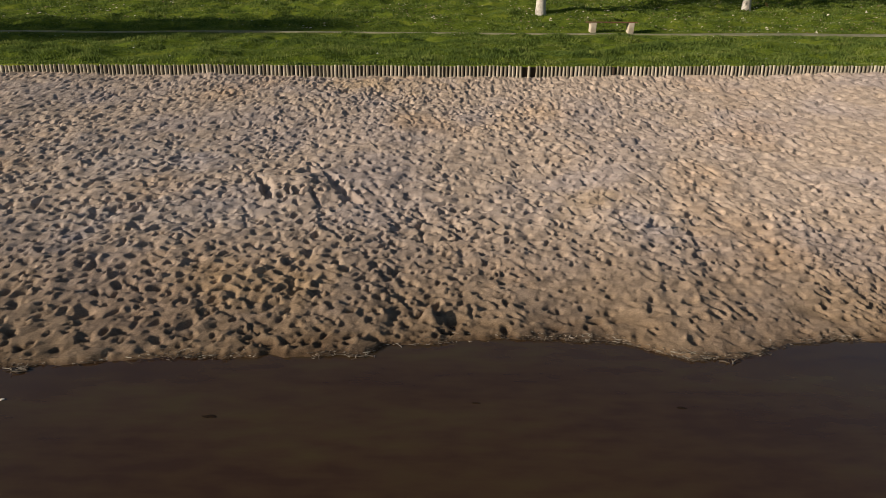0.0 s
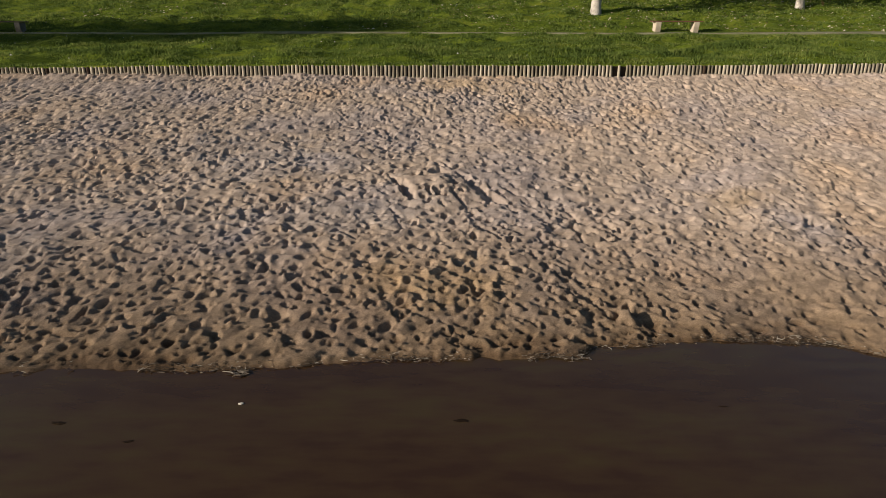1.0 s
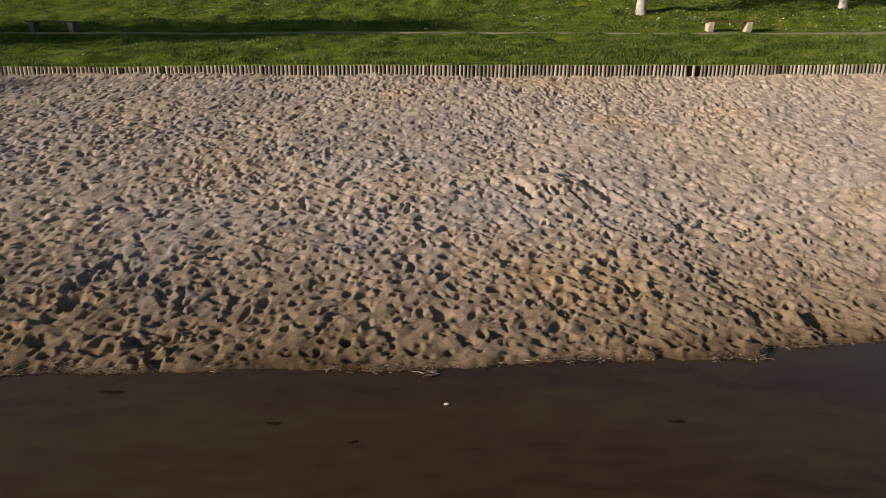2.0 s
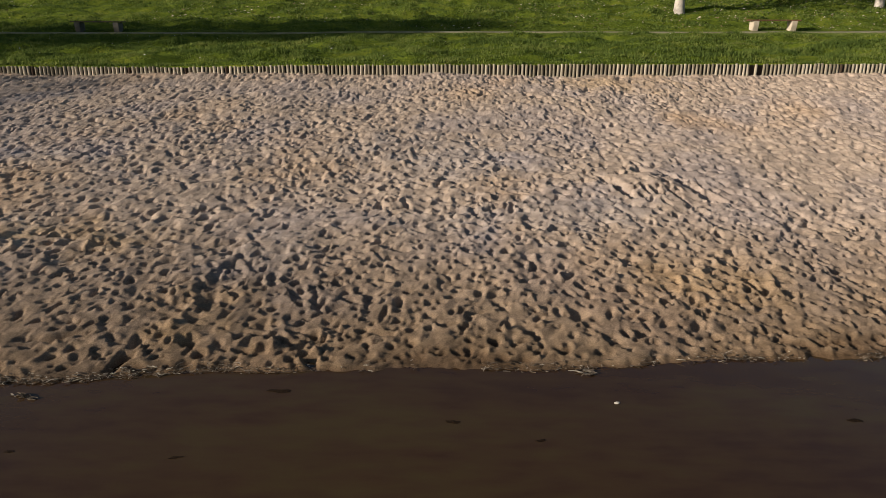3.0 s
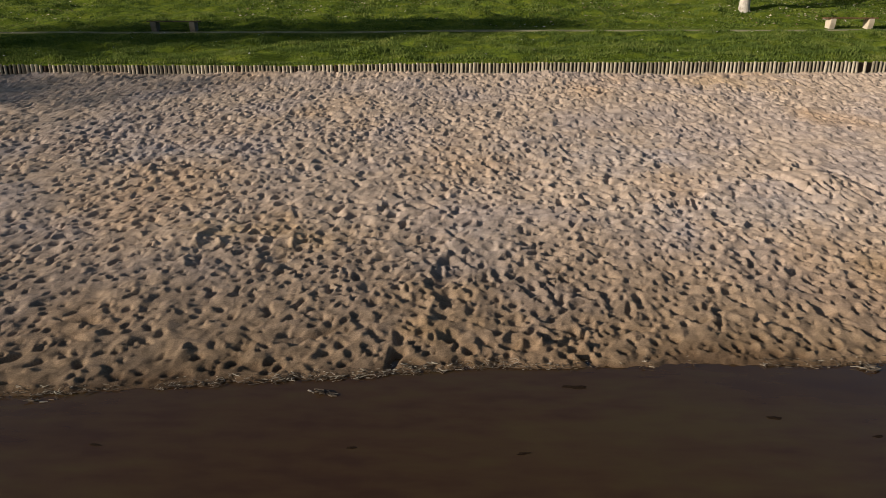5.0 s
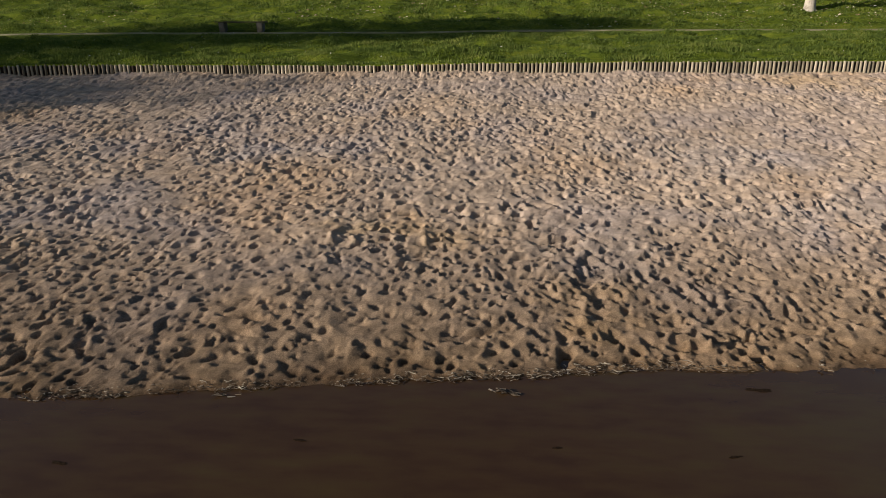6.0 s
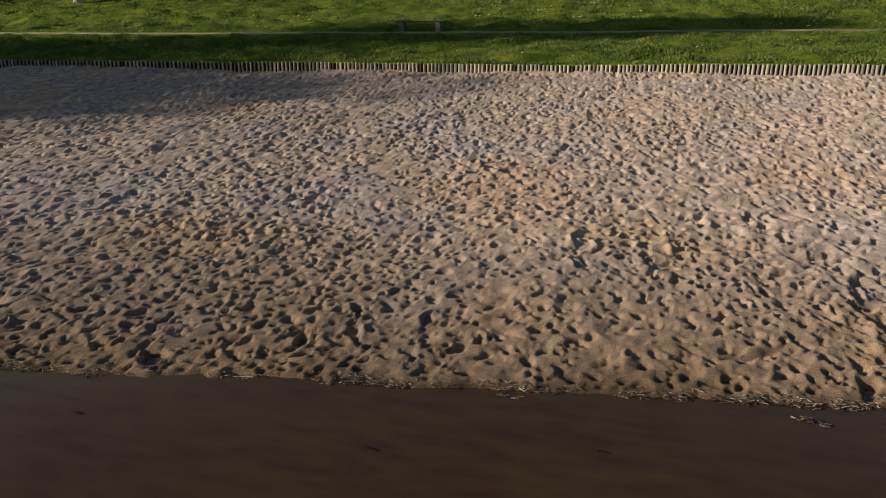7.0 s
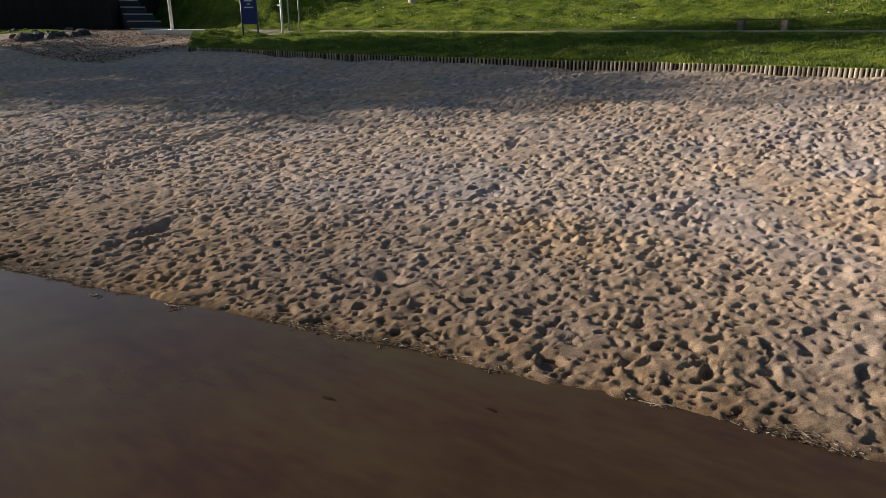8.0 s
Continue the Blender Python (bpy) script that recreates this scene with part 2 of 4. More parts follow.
def tube_bm(points, radii, sides=8, bm=None):
    """A tapered round limb through the points."""
    bm = bm or bmesh.new()
    rings = []
    for i, (p, r) in enumerate(zip(points, radii)):
        a, b = Vector(points[max(0, i - 1)]), Vector(points[min(len(points) - 1, i + 1)])
        q = Vector((0, 0, 1)).rotation_difference((b - a).normalized())
        rings.append([bm.verts.new(Vector(p) + q @ Vector((r * math.cos(2 * math.pi * k / sides), r * math.sin(2 * math.pi * k / sides), 0))) for k in range(sides)])
    for a, b in zip(rings, rings[1:]):
        for k in range(sides):
            bm.faces.new((a[k], a[(k + 1) % sides], b[(k + 1) % sides], b[k]))
    bm.faces.new(rings[0][::-1])
    bm.faces.new(rings[-1])
    return bm


def smooth01(a, b, x):
    t = np.clip((np.asarray(x, float) - a) / (b - a), 0, 1)
    return t * t * (3 - 2 * t)


def vnoise(x, y, scale, seed):
    """Smooth random field between -1 and 1 with features of the given size."""
    g = np.random.RandomState(seed).uniform(-1, 1, (512, 512))
    u, v = np.asarray(x, float) / scale + 200.3, np.asarray(y, float) / scale + 200.7
    i, j = np.floor(u).astype(int), np.floor(v).astype(int)
    fu, fv = u - i, v - j
    fu, fv = fu * fu * (3 - 2 * fu), fv * fv * (3 - 2 * fv)
    i0, j0, i1, j1 = i % 512, j % 512, (i + 1) % 512, (j + 1) % 512
    return (g[i0, j0] * (1 - fu) + g[i1, j0] * fu) * (1 - fv) + (g[i0, j1] * (1 - fu) + g[i1, j1] * fu) * fv


# ---- the lie of the land ----
FENCE_END = -40.7


def shore_line(x):
    """The straightened run of the waterline, without its small bays."""
    return np.interp(x, [-90, -60, -40, -24, -20, -13, -8, -4, 5, 9, 40, 90], [-16, -7, -1.5, 3.2, 4.1, 5.35, 6.0, 6.4, 6.9, 7.1, 6.0, 2.0])


def shore_y(x):
    x = np.asarray(x, float)
    y = np.interp(x, [-90, -60, -40, -24, -20.2, -17.4, -13, -10.9, -8, -4.5, -2.4, -0.78, -0.52, 0.9, 1.5, 2.1, 2.8, 3.2, 4.1, 4.7, 9, 40, 90],
                  [-16, -7, -1.5, 3.2, 4.05, 4.65, 5.4, 5.7, 6.1, 6.24, 6.49, 6.58, 6.82, 7.02, 7.0, 6.92, 6.57, 6.55, 6.92, 7.06, 7.1, 6.0, 2.0])
    return y + 0.045 * vnoise(x, x * 0, 0.45, 3) + 0.04 * vnoise(x, x * 0, 0.16, 4) + 0.02 * vnoise(x, x * 0, 0.07, 5)


def fence_y(x):
    return np.interp(x, [-90, -40, -30, -12.5, 2.3, 12, 20, 90], [18.3, 18.3, 18.2, 18.2, 18.8, 19.3, 19.6, 20])


def edging_dip(x):
    """The stretch where the log edging sags towards the beach."""
    return smooth01(-15, -30, x) * smooth01(-40, -33, x)


def sand_z(x, y):
    """Height of the beach, without its footprints."""
    s = shore_y(x)
    w = fence_y(x) - s
    u = (y - s) / w
    z = 2.09 * (0.80 * u + 0.18 * u * u) + 0.035 * smooth01(0, 0.07, y - s) + 0.045 * smooth01(0.85, 1.0, u) - 0.05 * smooth01(0, 0.2, s - y)
    z = z + smooth01(5, 14, x) * smooth01(0.5, 1, u) * 0.18 - (0.04 + 0.07 * edging_dip(x) - 0.02 * smooth01(-33, -40, x)) * smooth01(0.72, 1, u)
    z = z + 0.75 * smooth01(-44, -54, x) * smooth01(0.55, 0.98, u)
    return np.minimum(z, 2.9)


def lawn_front(x):
    return np.where(x > FENCE_END, fence_y(x) + 0.05, np.minimum(fence_y(x) + (FENCE_END - x) * 0.8, 24.2))


def lawn_z(x, y):
    """Height of the turf: a gentle bank up to the path, then the hillside."""
    x, y = np.asarray(x, float), np.asarray(y, float)
    edge = 2.345 + 0.05 * smooth01(3, 14, x) - 0.05 * smooth01(-8, -13, x) * smooth01(-37, -31, x)
    low = edge + (y - 18.6) * 0.083 - 0.035 * edging_dip(x) * smooth01(24, 18.8, y)
    high = 3.03 + (y - 27.0) * 0.150
    z = np.where(y < 27.0, low, high)
    z = np.where(y > 70, 9.48 + (y - 70) * 0.05, z)
    far = smooth01(-40, -44, x)
    z = z * (1 - far) + far * np.minimum(np.maximum(z, 2.86), 2.92 + np.maximum(0, y - 27) * 0.17)
    z = z + 0.22 * smooth01(-28, -38, x) * smooth01(27.5, 33, y)
    z = z + 3.2 * smooth01(-43.5, -54, x) * smooth01(25.4, 29.5, y + 0.25 * (x + 50))
    inner = smooth01(0.0, 0.8, y - lawn_front(x))
    lumps = 0.125 * vnoise(x * 0.75, y, 0.80, 11) + 0.075 * vnoise(x * 0.75, y, 0.36, 13) + 0.06 * vnoise(x, y, 3.0, 12)
    inner = inner * (0.03 + 0.97 * smooth01(0.35, 1.7, np.abs(y - path_mid(x))))
    return z + inner * lumps + 0.012 * vnoise(x, y, 1.6, 14)


def path_mid(x):
    return np.interp(x, [-46, -37, -22, 0, 17, 60], [24.9, 25.5, 26.4, 26.9, 27.3, 28.5])


# ---- beach: one sheet, trodden all over ----
def build_sand():
    rng = np.random.RandomState(5)
    x0, d0, res = -58.0, -1.0, 0.016
    nx, nd = int(76 / res), int(18.0 / res)
    pits = np.zeros((nx, nd), np.float32)
    bumps = np.zeros((nx, nd), np.float32)

    def stamp(x, d, long, wide, turn, depth, rim, edge=3.6, ragged=0.17, heap=False):
        """Press one print (or raise one heap) of an uneven oval outline; sand is thrown up on one side of it."""
        reach = max(long, wide) * 1.9
        i0, i1 = max(0, int((x - reach - x0) / res)), min(nx, int((x + reach - x0) / res) + 1)
        j0, j1 = max(0, int((d - reach - d0) / res)), min(nd, int((d + reach - d0) / res) + 1)
        if i1 <= i0 or j1 <= j0:
            return
        px = x0 + np.arange(i0, i1)[:, None] * res - x
        py = d0 + np.arange(j0, j1)[None, :] * res - d
        c, s = math.cos(turn), math.sin(turn)
        u, v = (px * c + py * s) / long, (py * c - px * s) / wide
        angle = np.arctan2(v, u)
        a, b = x * 7.1, d * 5.3
        r = np.sqrt(u * u + v * v) * (1 + ragged * (np.sin(2 * angle + a) * 0.6 + np.sin(3 * angle + b) * 0.5 + np.sin(5 * angle + a + b) * 0.3))
        shape = np.exp(-r ** edge)
        if heap:
            bumps[i0:i1, j0:j1] += (depth * shape).astype(np.float32)
            return
        here = pits[i0:i1, j0:j1]
        np.minimum(here, (-depth * shape * (1 + 0.25 * np.clip(u, -1, 1))).astype(np.float32), out=here)
        if rim:
            bumps[i0:i1, j0:j1] += (rim * (0.6 + 0.4 * np.cos(angle - a)) * np.exp(-((r - 1.32) / 0.30) ** 2)).astype(np.float32)

    def spots(step, start, end=16.5):
        gx, gd = np.meshgrid(np.arange(-56, 17, step), np.arange(start, end, step))
        gx, gd = gx.ravel(), gd.ravel()
        gx, gd = gx + rng.uniform(-0.55, 0.55, gx.size) * step, gd + rng.uniform(-0.55, 0.55, gd.size) * step
        busy = 0.60 * vnoise(gx, gd, 2.4, 71) + 0.40 * vnoise(gx, gd, 0.8, 72)
        return gx, gd, busy, rng.rand(gx.size), rng.rand(gx.size, 5)

    def crowd(x):
        """More and smaller prints towards the far end of the beach."""
        return float(np.interp(x, (-30, -20, -15, -9, 10), (1.1, 1.2, 0.9, 0.1, 0.0)))

    # old prints, half filled in again
    gx, gd, busy, chance, pick = spots(0.25, 0.2)
    for k in range(gx.size):
        if chance[k] < 0.75:
            b = 0.05 + 0.06 * pick[k, 0]
            deep = (0.010 + 0.016 * pick[k, 1]) * (1 + 0.4 * busy[k])
            stamp(gx[k], gd[k], b * (1 + 0.8 * pick[k, 2]), b, -1.4 + 2.6 * pick[k, 3], -deep, 0, 2.2, 0.2, heap=True)
            if pick[k, 4] < 0.45:
                stamp(gx[k] + 0.13, gd[k] + 0.03, b * 0.9, b * 0.8, 0.3, deep * 0.9, 0, 2.2, 0.2, heap=True)

    # fresh prints: deep in the damp strip, drawn out up the slope where the sand is dry
    def tread(step, keep, size, depth, start, rim):
        gx, gd, busy, chance, pick = spots(step, start)
        for k in range(gx.size):
            d = gd[k]
            dry = min(1.0, max(0.0, (d - 1.5) / 4.5))
            many = crowd(gx[k]) * (1 - 0.6 * dry)
            if chance[k] > keep * (1.10 - 0.36 * dry) * (1 + 0.75 * busy[k]) * (1 + 0.45 * many):
                continue
            b = (size[0] + (size[1] - size[0]) * pick[k, 0] ** 1.6) * (1 - 0.14 * many)
            deep = (depth[0] + (depth[1] - depth[0]) * pick[k, 1]) * (1 + 0.30 * busy[k]) * min(1.0, 0.4 + d / 0.5) * (1 + 0.28 * dry) * float(np.interp(gx[k], (-30, -20), (1.5, 1)))
            turn = (-0.9 + 3.3 * pick[k, 3]) * (1 - dry) + (-1.3 + 1.6 * pick[k, 3]) * dry
            stamp(gx[k], d, b * (1.1 + 0.95 * pick[k, 2]), b * (1 + 0.10 * dry), turn, deep, deep * rim * pick[k, 4] * (1 - 0.35 * dry))

    tread(0.225, 0.80, (0.029, 0.058), (0.042, 0.084), 0.10, 0.45)
    tread(0.145, 0.58, (0.020, 0.035), (0.028, 0.056), 0.06, 0.45)
    # small clods kicked out over the damp strip
    gx, gd, busy, chance, pick = spots(0.17, 0.12, 3.6)
    for k in range(gx.size):
        if chance[k] < 0.55 * (1 + 0.6 * busy[k]) * (1.0 - 0.22 * gd[k]):
            b = 0.016 + 0.026 * pick[k, 0] ** 2
            stamp(gx[k], gd[k], b * (1 + 0.5 * pick[k, 1]), b, 3.1 * pick[k, 3], 0.012 + 0.026 * pick[k, 2], 0, 3.0, 0.3, heap=True)

    # long scuffs where heels dragged down the slope
    gx, gd, busy, chance, pick = spots(0.42, 0.9)
    for k in range(gx.size):
        if chance[k] < 0.34 * (1 + 0.5 * busy[k]) * (0.35 if gx[k] < -9 else 1):
            stamp(gx[k], gd[k], 0.11 + 0.20 * pick[k, 0] ** 2, 0.022 + 0.016 * pick[k, 1], -1.5 + 1.0 * pick[k, 3], 0.022 + 0.026 * pick[k, 2], 0.012 * pick[k, 4], 2.8, 0.25)

    def dig(x, y, a, b, turn, deep, rim):
        stamp(x, y - float(shore_line(x)), a, b, turn, deep, rim, 3.0, 0.34)

    def pile(x, y, a, b, turn, high):
        stamp(x, y - float(shore_line(x)), a, b, turn, high, 0, 3.0, 0.25, heap=True)

    # a dug-up heap between two trenches, half way up the beach
    stamp(-2.40, 11.2 - float(shore_line(-2.4)), 0.62, 0.56, 0.3, 0.11, 0, 2.2, 0.12, heap=True)
    dig(-2.98, 11.25, 0.36, 0.07, -1.15, 0.10, 0.02)
    dig(-2.86, 10.95, 0.14, 0.10, -1.3, 0.11, 0.02)
    for x, y, a in ((-2.35, 11.95, 0.16), (-1.85, 11.6, 0.20), (-1.66, 11.2, 0.20), (-1.45, 10.85, 0.22)):
        dig(x, y, a, 0.085, -0.95, 0.10, 0.03)
    # single deep holes: x, y, length, width, turn, depth
    for x, y, a, b, turn, deep in ((-5.4, 7.88, 0.12, 0.09, 0, 0.09), (-6.81, 10.3, 0.16, 0.06, 1.3, 0.08), (-6.41, 10.4, 0.16, 0.06, -1.3, 0.08), (-4.2, 7.3, 0.12, 0.10, 0, 0.09),
                                   (-7.17, 8.57, 0.09, 0.08, 0, 0.08), (-8.0, 8.72, 0.12, 0.09, 0, 0.08), (-8.6, 7.85, 0.16, 0.10, -0.3, 0.08), (-9.05, 6.2, 0.16, 0.08, 1.4, 0.09),
                                   (-10.0, 6.5, 0.22, 0.07, 0.35, 0.07), (-18.55, 5.82, 0.20, 0.14, 0.3, 0.12)):
        dig(x, y, a, b, turn, deep, 0.02)
    for x, y, a, b, turn, deep in ((-14.52, 5.84, 0.13, 0.05, 1.7, 0.08), (-14.02, 6.1, 0.24, 0.05, -1.1, 0.07), (-15.9, 5.25, 0.16, 0.10, -0.5, 0.10), (-18.95, 5.5, 0.14, 0.10, -0.3, 0.09),
                                   (-19.94, 11.34, 0.30, 0.10, 1.7, 0.10), (-14.5, 13.6, 0.24, 0.14, -0.4, 0.12), (-17.66, 10.7, 0.20, 0.10, -0.8, 0.08), (-22.75, 5.25, 0.45, 0.10, 1.75, 0.11),
                                   (0.2, 7.36, 0.11, 0.12, 0, 0.07)):
        dig(x, y, a, b, turn, deep, 0.02)
    pile(-0.08, 7.38, 0.10, 0.13, 0, 0.10)
    # churned spots with clods: x, y, reach, number of scuffs
    for x, y, reach, count in ((-8.15, 8.55, 0.9, 38), (-8.35, 7.15, 0.75, 30), (-7.3, 6.6, 0.35, 20), (-13.7, 11.7, 0.6, 24), (-12.65, 12.75, 0.45, 18), (-2.3, 8.1, 0.7, 30), (-19.0, 8.6, 0.45, 24),
                               (-16.9, 8.2, 0.7, 34), (-16.1, 9.6, 0.5, 20), (-5.4, 10.2, 0.7, 26), (-22.6, 4.9, 0.5, 24), (-5.5, 12.6, 0.7, 22), (3.2, 9.9, 0.6, 20)):
        for k in range(count):
            b = rng.uniform(0.035, 0.085)
            px, py = x + rng.normal(0, reach * 0.7), y + rng.normal(0, reach * 0.6)
            if rng.rand() < 0.4:
                pile(px, py, b * rng.uniform(0.7, 1.3), b * 0.7, rng.uniform(0, 3), rng.uniform(0.02, 0.055))
            else:
                dig(px, py, b * rng.uniform(1, 1.8), b, rng.uniform(-0.9, 2.5), rng.uniform(0.03, 0.085), 0.015)
    field = pits + bumps * np.clip(1 + pits / 0.035, 0.15, 1)
    gx = x0 + np.arange(nx)[:, None] * res + np.zeros((1, nd))
    gd = d0 + np.arange(nd)[None, :] * res + np.zeros((nx, 1))
    field += (0.019 * vnoise(gx, gd, 0.55, 21) + 0.014 * vnoise(gx, gd, 0.20, 22) + 0.0075 * vnoise(gx, gd, 0.07, 23)).astype(np.float32)
    field += ((0.015 * vnoise(gx, gd, 0.17, 28) + 0.010 * vnoise(gx, gd, 0.09, 29)) * smooth01(-22, -31, gx)).astype(np.float32)
    field += (0.045 * vnoise(gx, gd, 2.3, 24) * smooth01(0.3, 2.5, gd)).astype(np.float32)
    # curved scrapes with a sharp ridge along them: centre, radius, the way the curve bulges
    for cx, cy, radius, way in ((-10.95, 8.82, 0.28, 0.0), (-11.70, 8.75, 0.28, 3.0), (-11.40, 8.80, 0.26, 3.1)):
        i0, i1 = int((cx - 1 - x0) / res), int((cx + 1 - x0) / res)
        ux, uy = gx[i0:i1] - cx, gd[i0:i1] + shore_line(gx[i0:i1]) - cy
        off = np.hypot(ux, uy) - radius
        swing = np.abs((np.arctan2(uy, ux) - way + math.pi) % (2 * math.pi) - math.pi)
        field[i0:i1] += (smooth01(1.15, 0.65, swing) * (0.045 * np.exp(-(off / 0.045) ** 2) - 0.018 * np.exp(-((off + 0.10) / 0.055) ** 2))).astype(np.float32)
    # furrows dragged up the beach at the far end: foot, lean, depth, upper end
    gy = gd + shore_line(gx)
    for foot, lean, deep, top in ((-27.05, 0.045, 0.11, 11.5), (-28.95, 0.20, 0.075, 14.5), (-30.1, 0.20, 0.05, 10.0)):
        off = gx - (foot + lean * (gy - 5.0)) - 0.10 * vnoise(gx, gd, 1.2, 25) - 0.03 * vnoise(gx, gd, 0.3, 27)
        on = smooth01(4.0, 5.0, gy) * smooth01(top + 1, top - 1, gy)
        field += (on * deep * (0.6 + 0.4 * vnoise(gx, gd, 0.8, 26)) * (-np.exp(-(off / 0.085) ** 4) + 0.45 * np.exp(-((np.abs(off) - 0.13) / 0.06) ** 2))).astype(np.float32)

    def spaced(stops):
        out = [stops[0][0]]
        while out[-1] < stops[-1][0]:
            out.append(out[-1] + np.interp(out[-1], [s[0] for s in stops], [s[1] for s in stops]))
        return np.array(out)

    xs = np.concatenate([np.arange(-420, -60, 20.0), spaced([(-60, 0.11), (-42, 0.05), (-30, 0.032), (-20, 0.022), (5, 0.022), (8, 0.030), (14, 0.06), (20, 0.13)]), np.arange(30, 420, 20.0)])
    us = np.concatenate([np.linspace(-0.5, -0.07, 8), spaced([(-0.05, 0.0019), (0.25, 0.0020), (0.5, 0.0030), (1.0, 0.0047), (1.02, 0.02), (1.45, 0.02)])])
    X = xs[None, :] + np.zeros((len(us), 1))
    S = shore_line(xs)[None, :]
    W = (fence_y(xs) - shore_line(xs))[None, :]
    Y = S + us[:, None] * W
    Z = sand_z(X, Y)
    warp_x = 0.016 * vnoise(X, Y, 0.13, 81) + 0.007 * vnoise(X, Y, 0.06, 83)
    warp_y = 0.016 * vnoise(X, Y, 0.13, 82) + 0.007 * vnoise(X, Y, 0.06, 84)
    fi = np.clip((X + warp_x - x0) / res, 0, nx - 1.01)
    fj = np.clip((Y + warp_y - S - d0) / res, 0, nd - 1.01)
    i, j = fi.astype(int), fj.astype(int)
    a, b = fi - i, fj - j
    relief = (field[i, j] * (1 - a) + field[i + 1, j] * a) * (1 - b) + (field[i, j + 1] * (1 - a) + field[i + 1, j + 1] * a) * b
    relief += 0.0032 * rng.normal(0, 1, relief.shape).clip(-2, 2)
    relief *= smooth01(-0.04, 0.10, Y - shore_y(xs)[None, :])
    inside = (X > x0) & (X < 17.5)
    # wind-blown drifts against the posts, and the sheet tucks under the turf behind them
    Z = Z + np.where(inside, relief, 0) + 0.06 * vnoise(X, X * 0, 1.9, 31) * smooth01(0.93, 0.995, us)[:, None]
    behind = (us[:, None] > 1.012) & (X > FENCE_END)
    Z = np.where(behind, Z - 0.5, Z)
    ob = raw("sand_beach", np.stack([X, Y, Z], -1).reshape(-1, 3), grid_faces(len(us), len(xs)), SAND, True)
    return tagged(ob, "trodden tan beach sand pitted with footprints", "beach", kind="structure")


build_sand()


# ---- lake ----
def build_lake():
    xs, ys = np.linspace(-900, 900, 37), np.concatenate([np.linspace(-900, -20, 20), np.linspace(-10, 12, 6)])
    X, Y = np.meshgrid(xs, ys)
    ob = raw("lake", np.stack([X, Y, X * 0], -1).reshape(-1, 3), grid_faces(len(ys), len(xs)), WATER, True)
    tagged(ob, "still dark peaty brown lake water", "water", kind="structure")


build_lake()


# ---- turf and path ----
def build_lawn():
    xs = np.concatenate([np.linspace(-900, -70, 14), np.arange(-66, -46, 0.4), np.arange(-46, 20, 0.16), np.arange(20, 42, 0.4), np.linspace(45, 900, 14)])
    vs = np.concatenate([np.arange(0, 0.32, 0.0045), np.arange(0.32, 1, 0.012), 1 + np.array([0, 0.02, 0.05, 0.1, 0.18, 0.3, 0.5, 0.8, 1.4, 2.4, 4, 7, 12, 20])])
    X = xs[None, :] + np.zeros((len(vs), 1))
    F = lawn_front(xs)[None, :]
    V = vs[:, None]
    Y = F + np.minimum(V, 1) * (48 - F) + np.maximum(V - 1, 0) * 40
    Z = lawn_z(X, Y)
    front_low = np.where(xs < FENCE_END, np.minimum(sand_z(xs, F[0]) + 0.03, Z[0]), Z[0])
    Z[0] = front_low
    # earth face behind the posts
    lower = np.stack([xs, F[0], Z[0] - 0.7], -1)
    top = np.stack([X, Y, Z], -1).reshape(-1, 3)
    ob = raw("ground", np.concatenate([lower, top]), grid_faces(len(vs) + 1, len(xs)), TURF, True)
    tagged(ob, "grassy bank and hillside above the beach", "ground", kind="structure")
    soil_face = raw("soil_bank", np.concatenate([lower[20:-20] + [0, -0.012, 0.1], lower[20:-20] + [0, -0.012, 0.66]]), grid_faces(2, len(lower[20:-20])), SOIL)
    tagged(soil_face, "dark earth face behind the log edging", "earth bank", kind="structure")
    # worn gravel path
    px = np.arange(-39.5, 42, 0.25)
    across = np.array([-0.5, -0.44, -0.2, 0.0, 0.2, 0.44, 0.5])
    PX = px[None, :] + np.zeros((7, 1))
    PY = path_mid(px)[None, :] + across[:, None] * (0.40 + 0.12 * vnoise(px, px * 0, 1.2, 41) + 0.6 * smooth01(5, 13, px))[None, :]
    PZ = lawn_z(PX, PY) + np.array([-0.02, 0.028, 0.038, 0.043, 0.038, 0.028, -0.02])[:, None]
    ob = raw("path", np.stack([PX, PY, PZ], -1).reshape(-1, 3), grid_faces(7, len(px)), PATH_GRIT, True)
    tagged(ob, "narrow pale grit footpath through the grass", "path", kind="structure")


build_lawn()


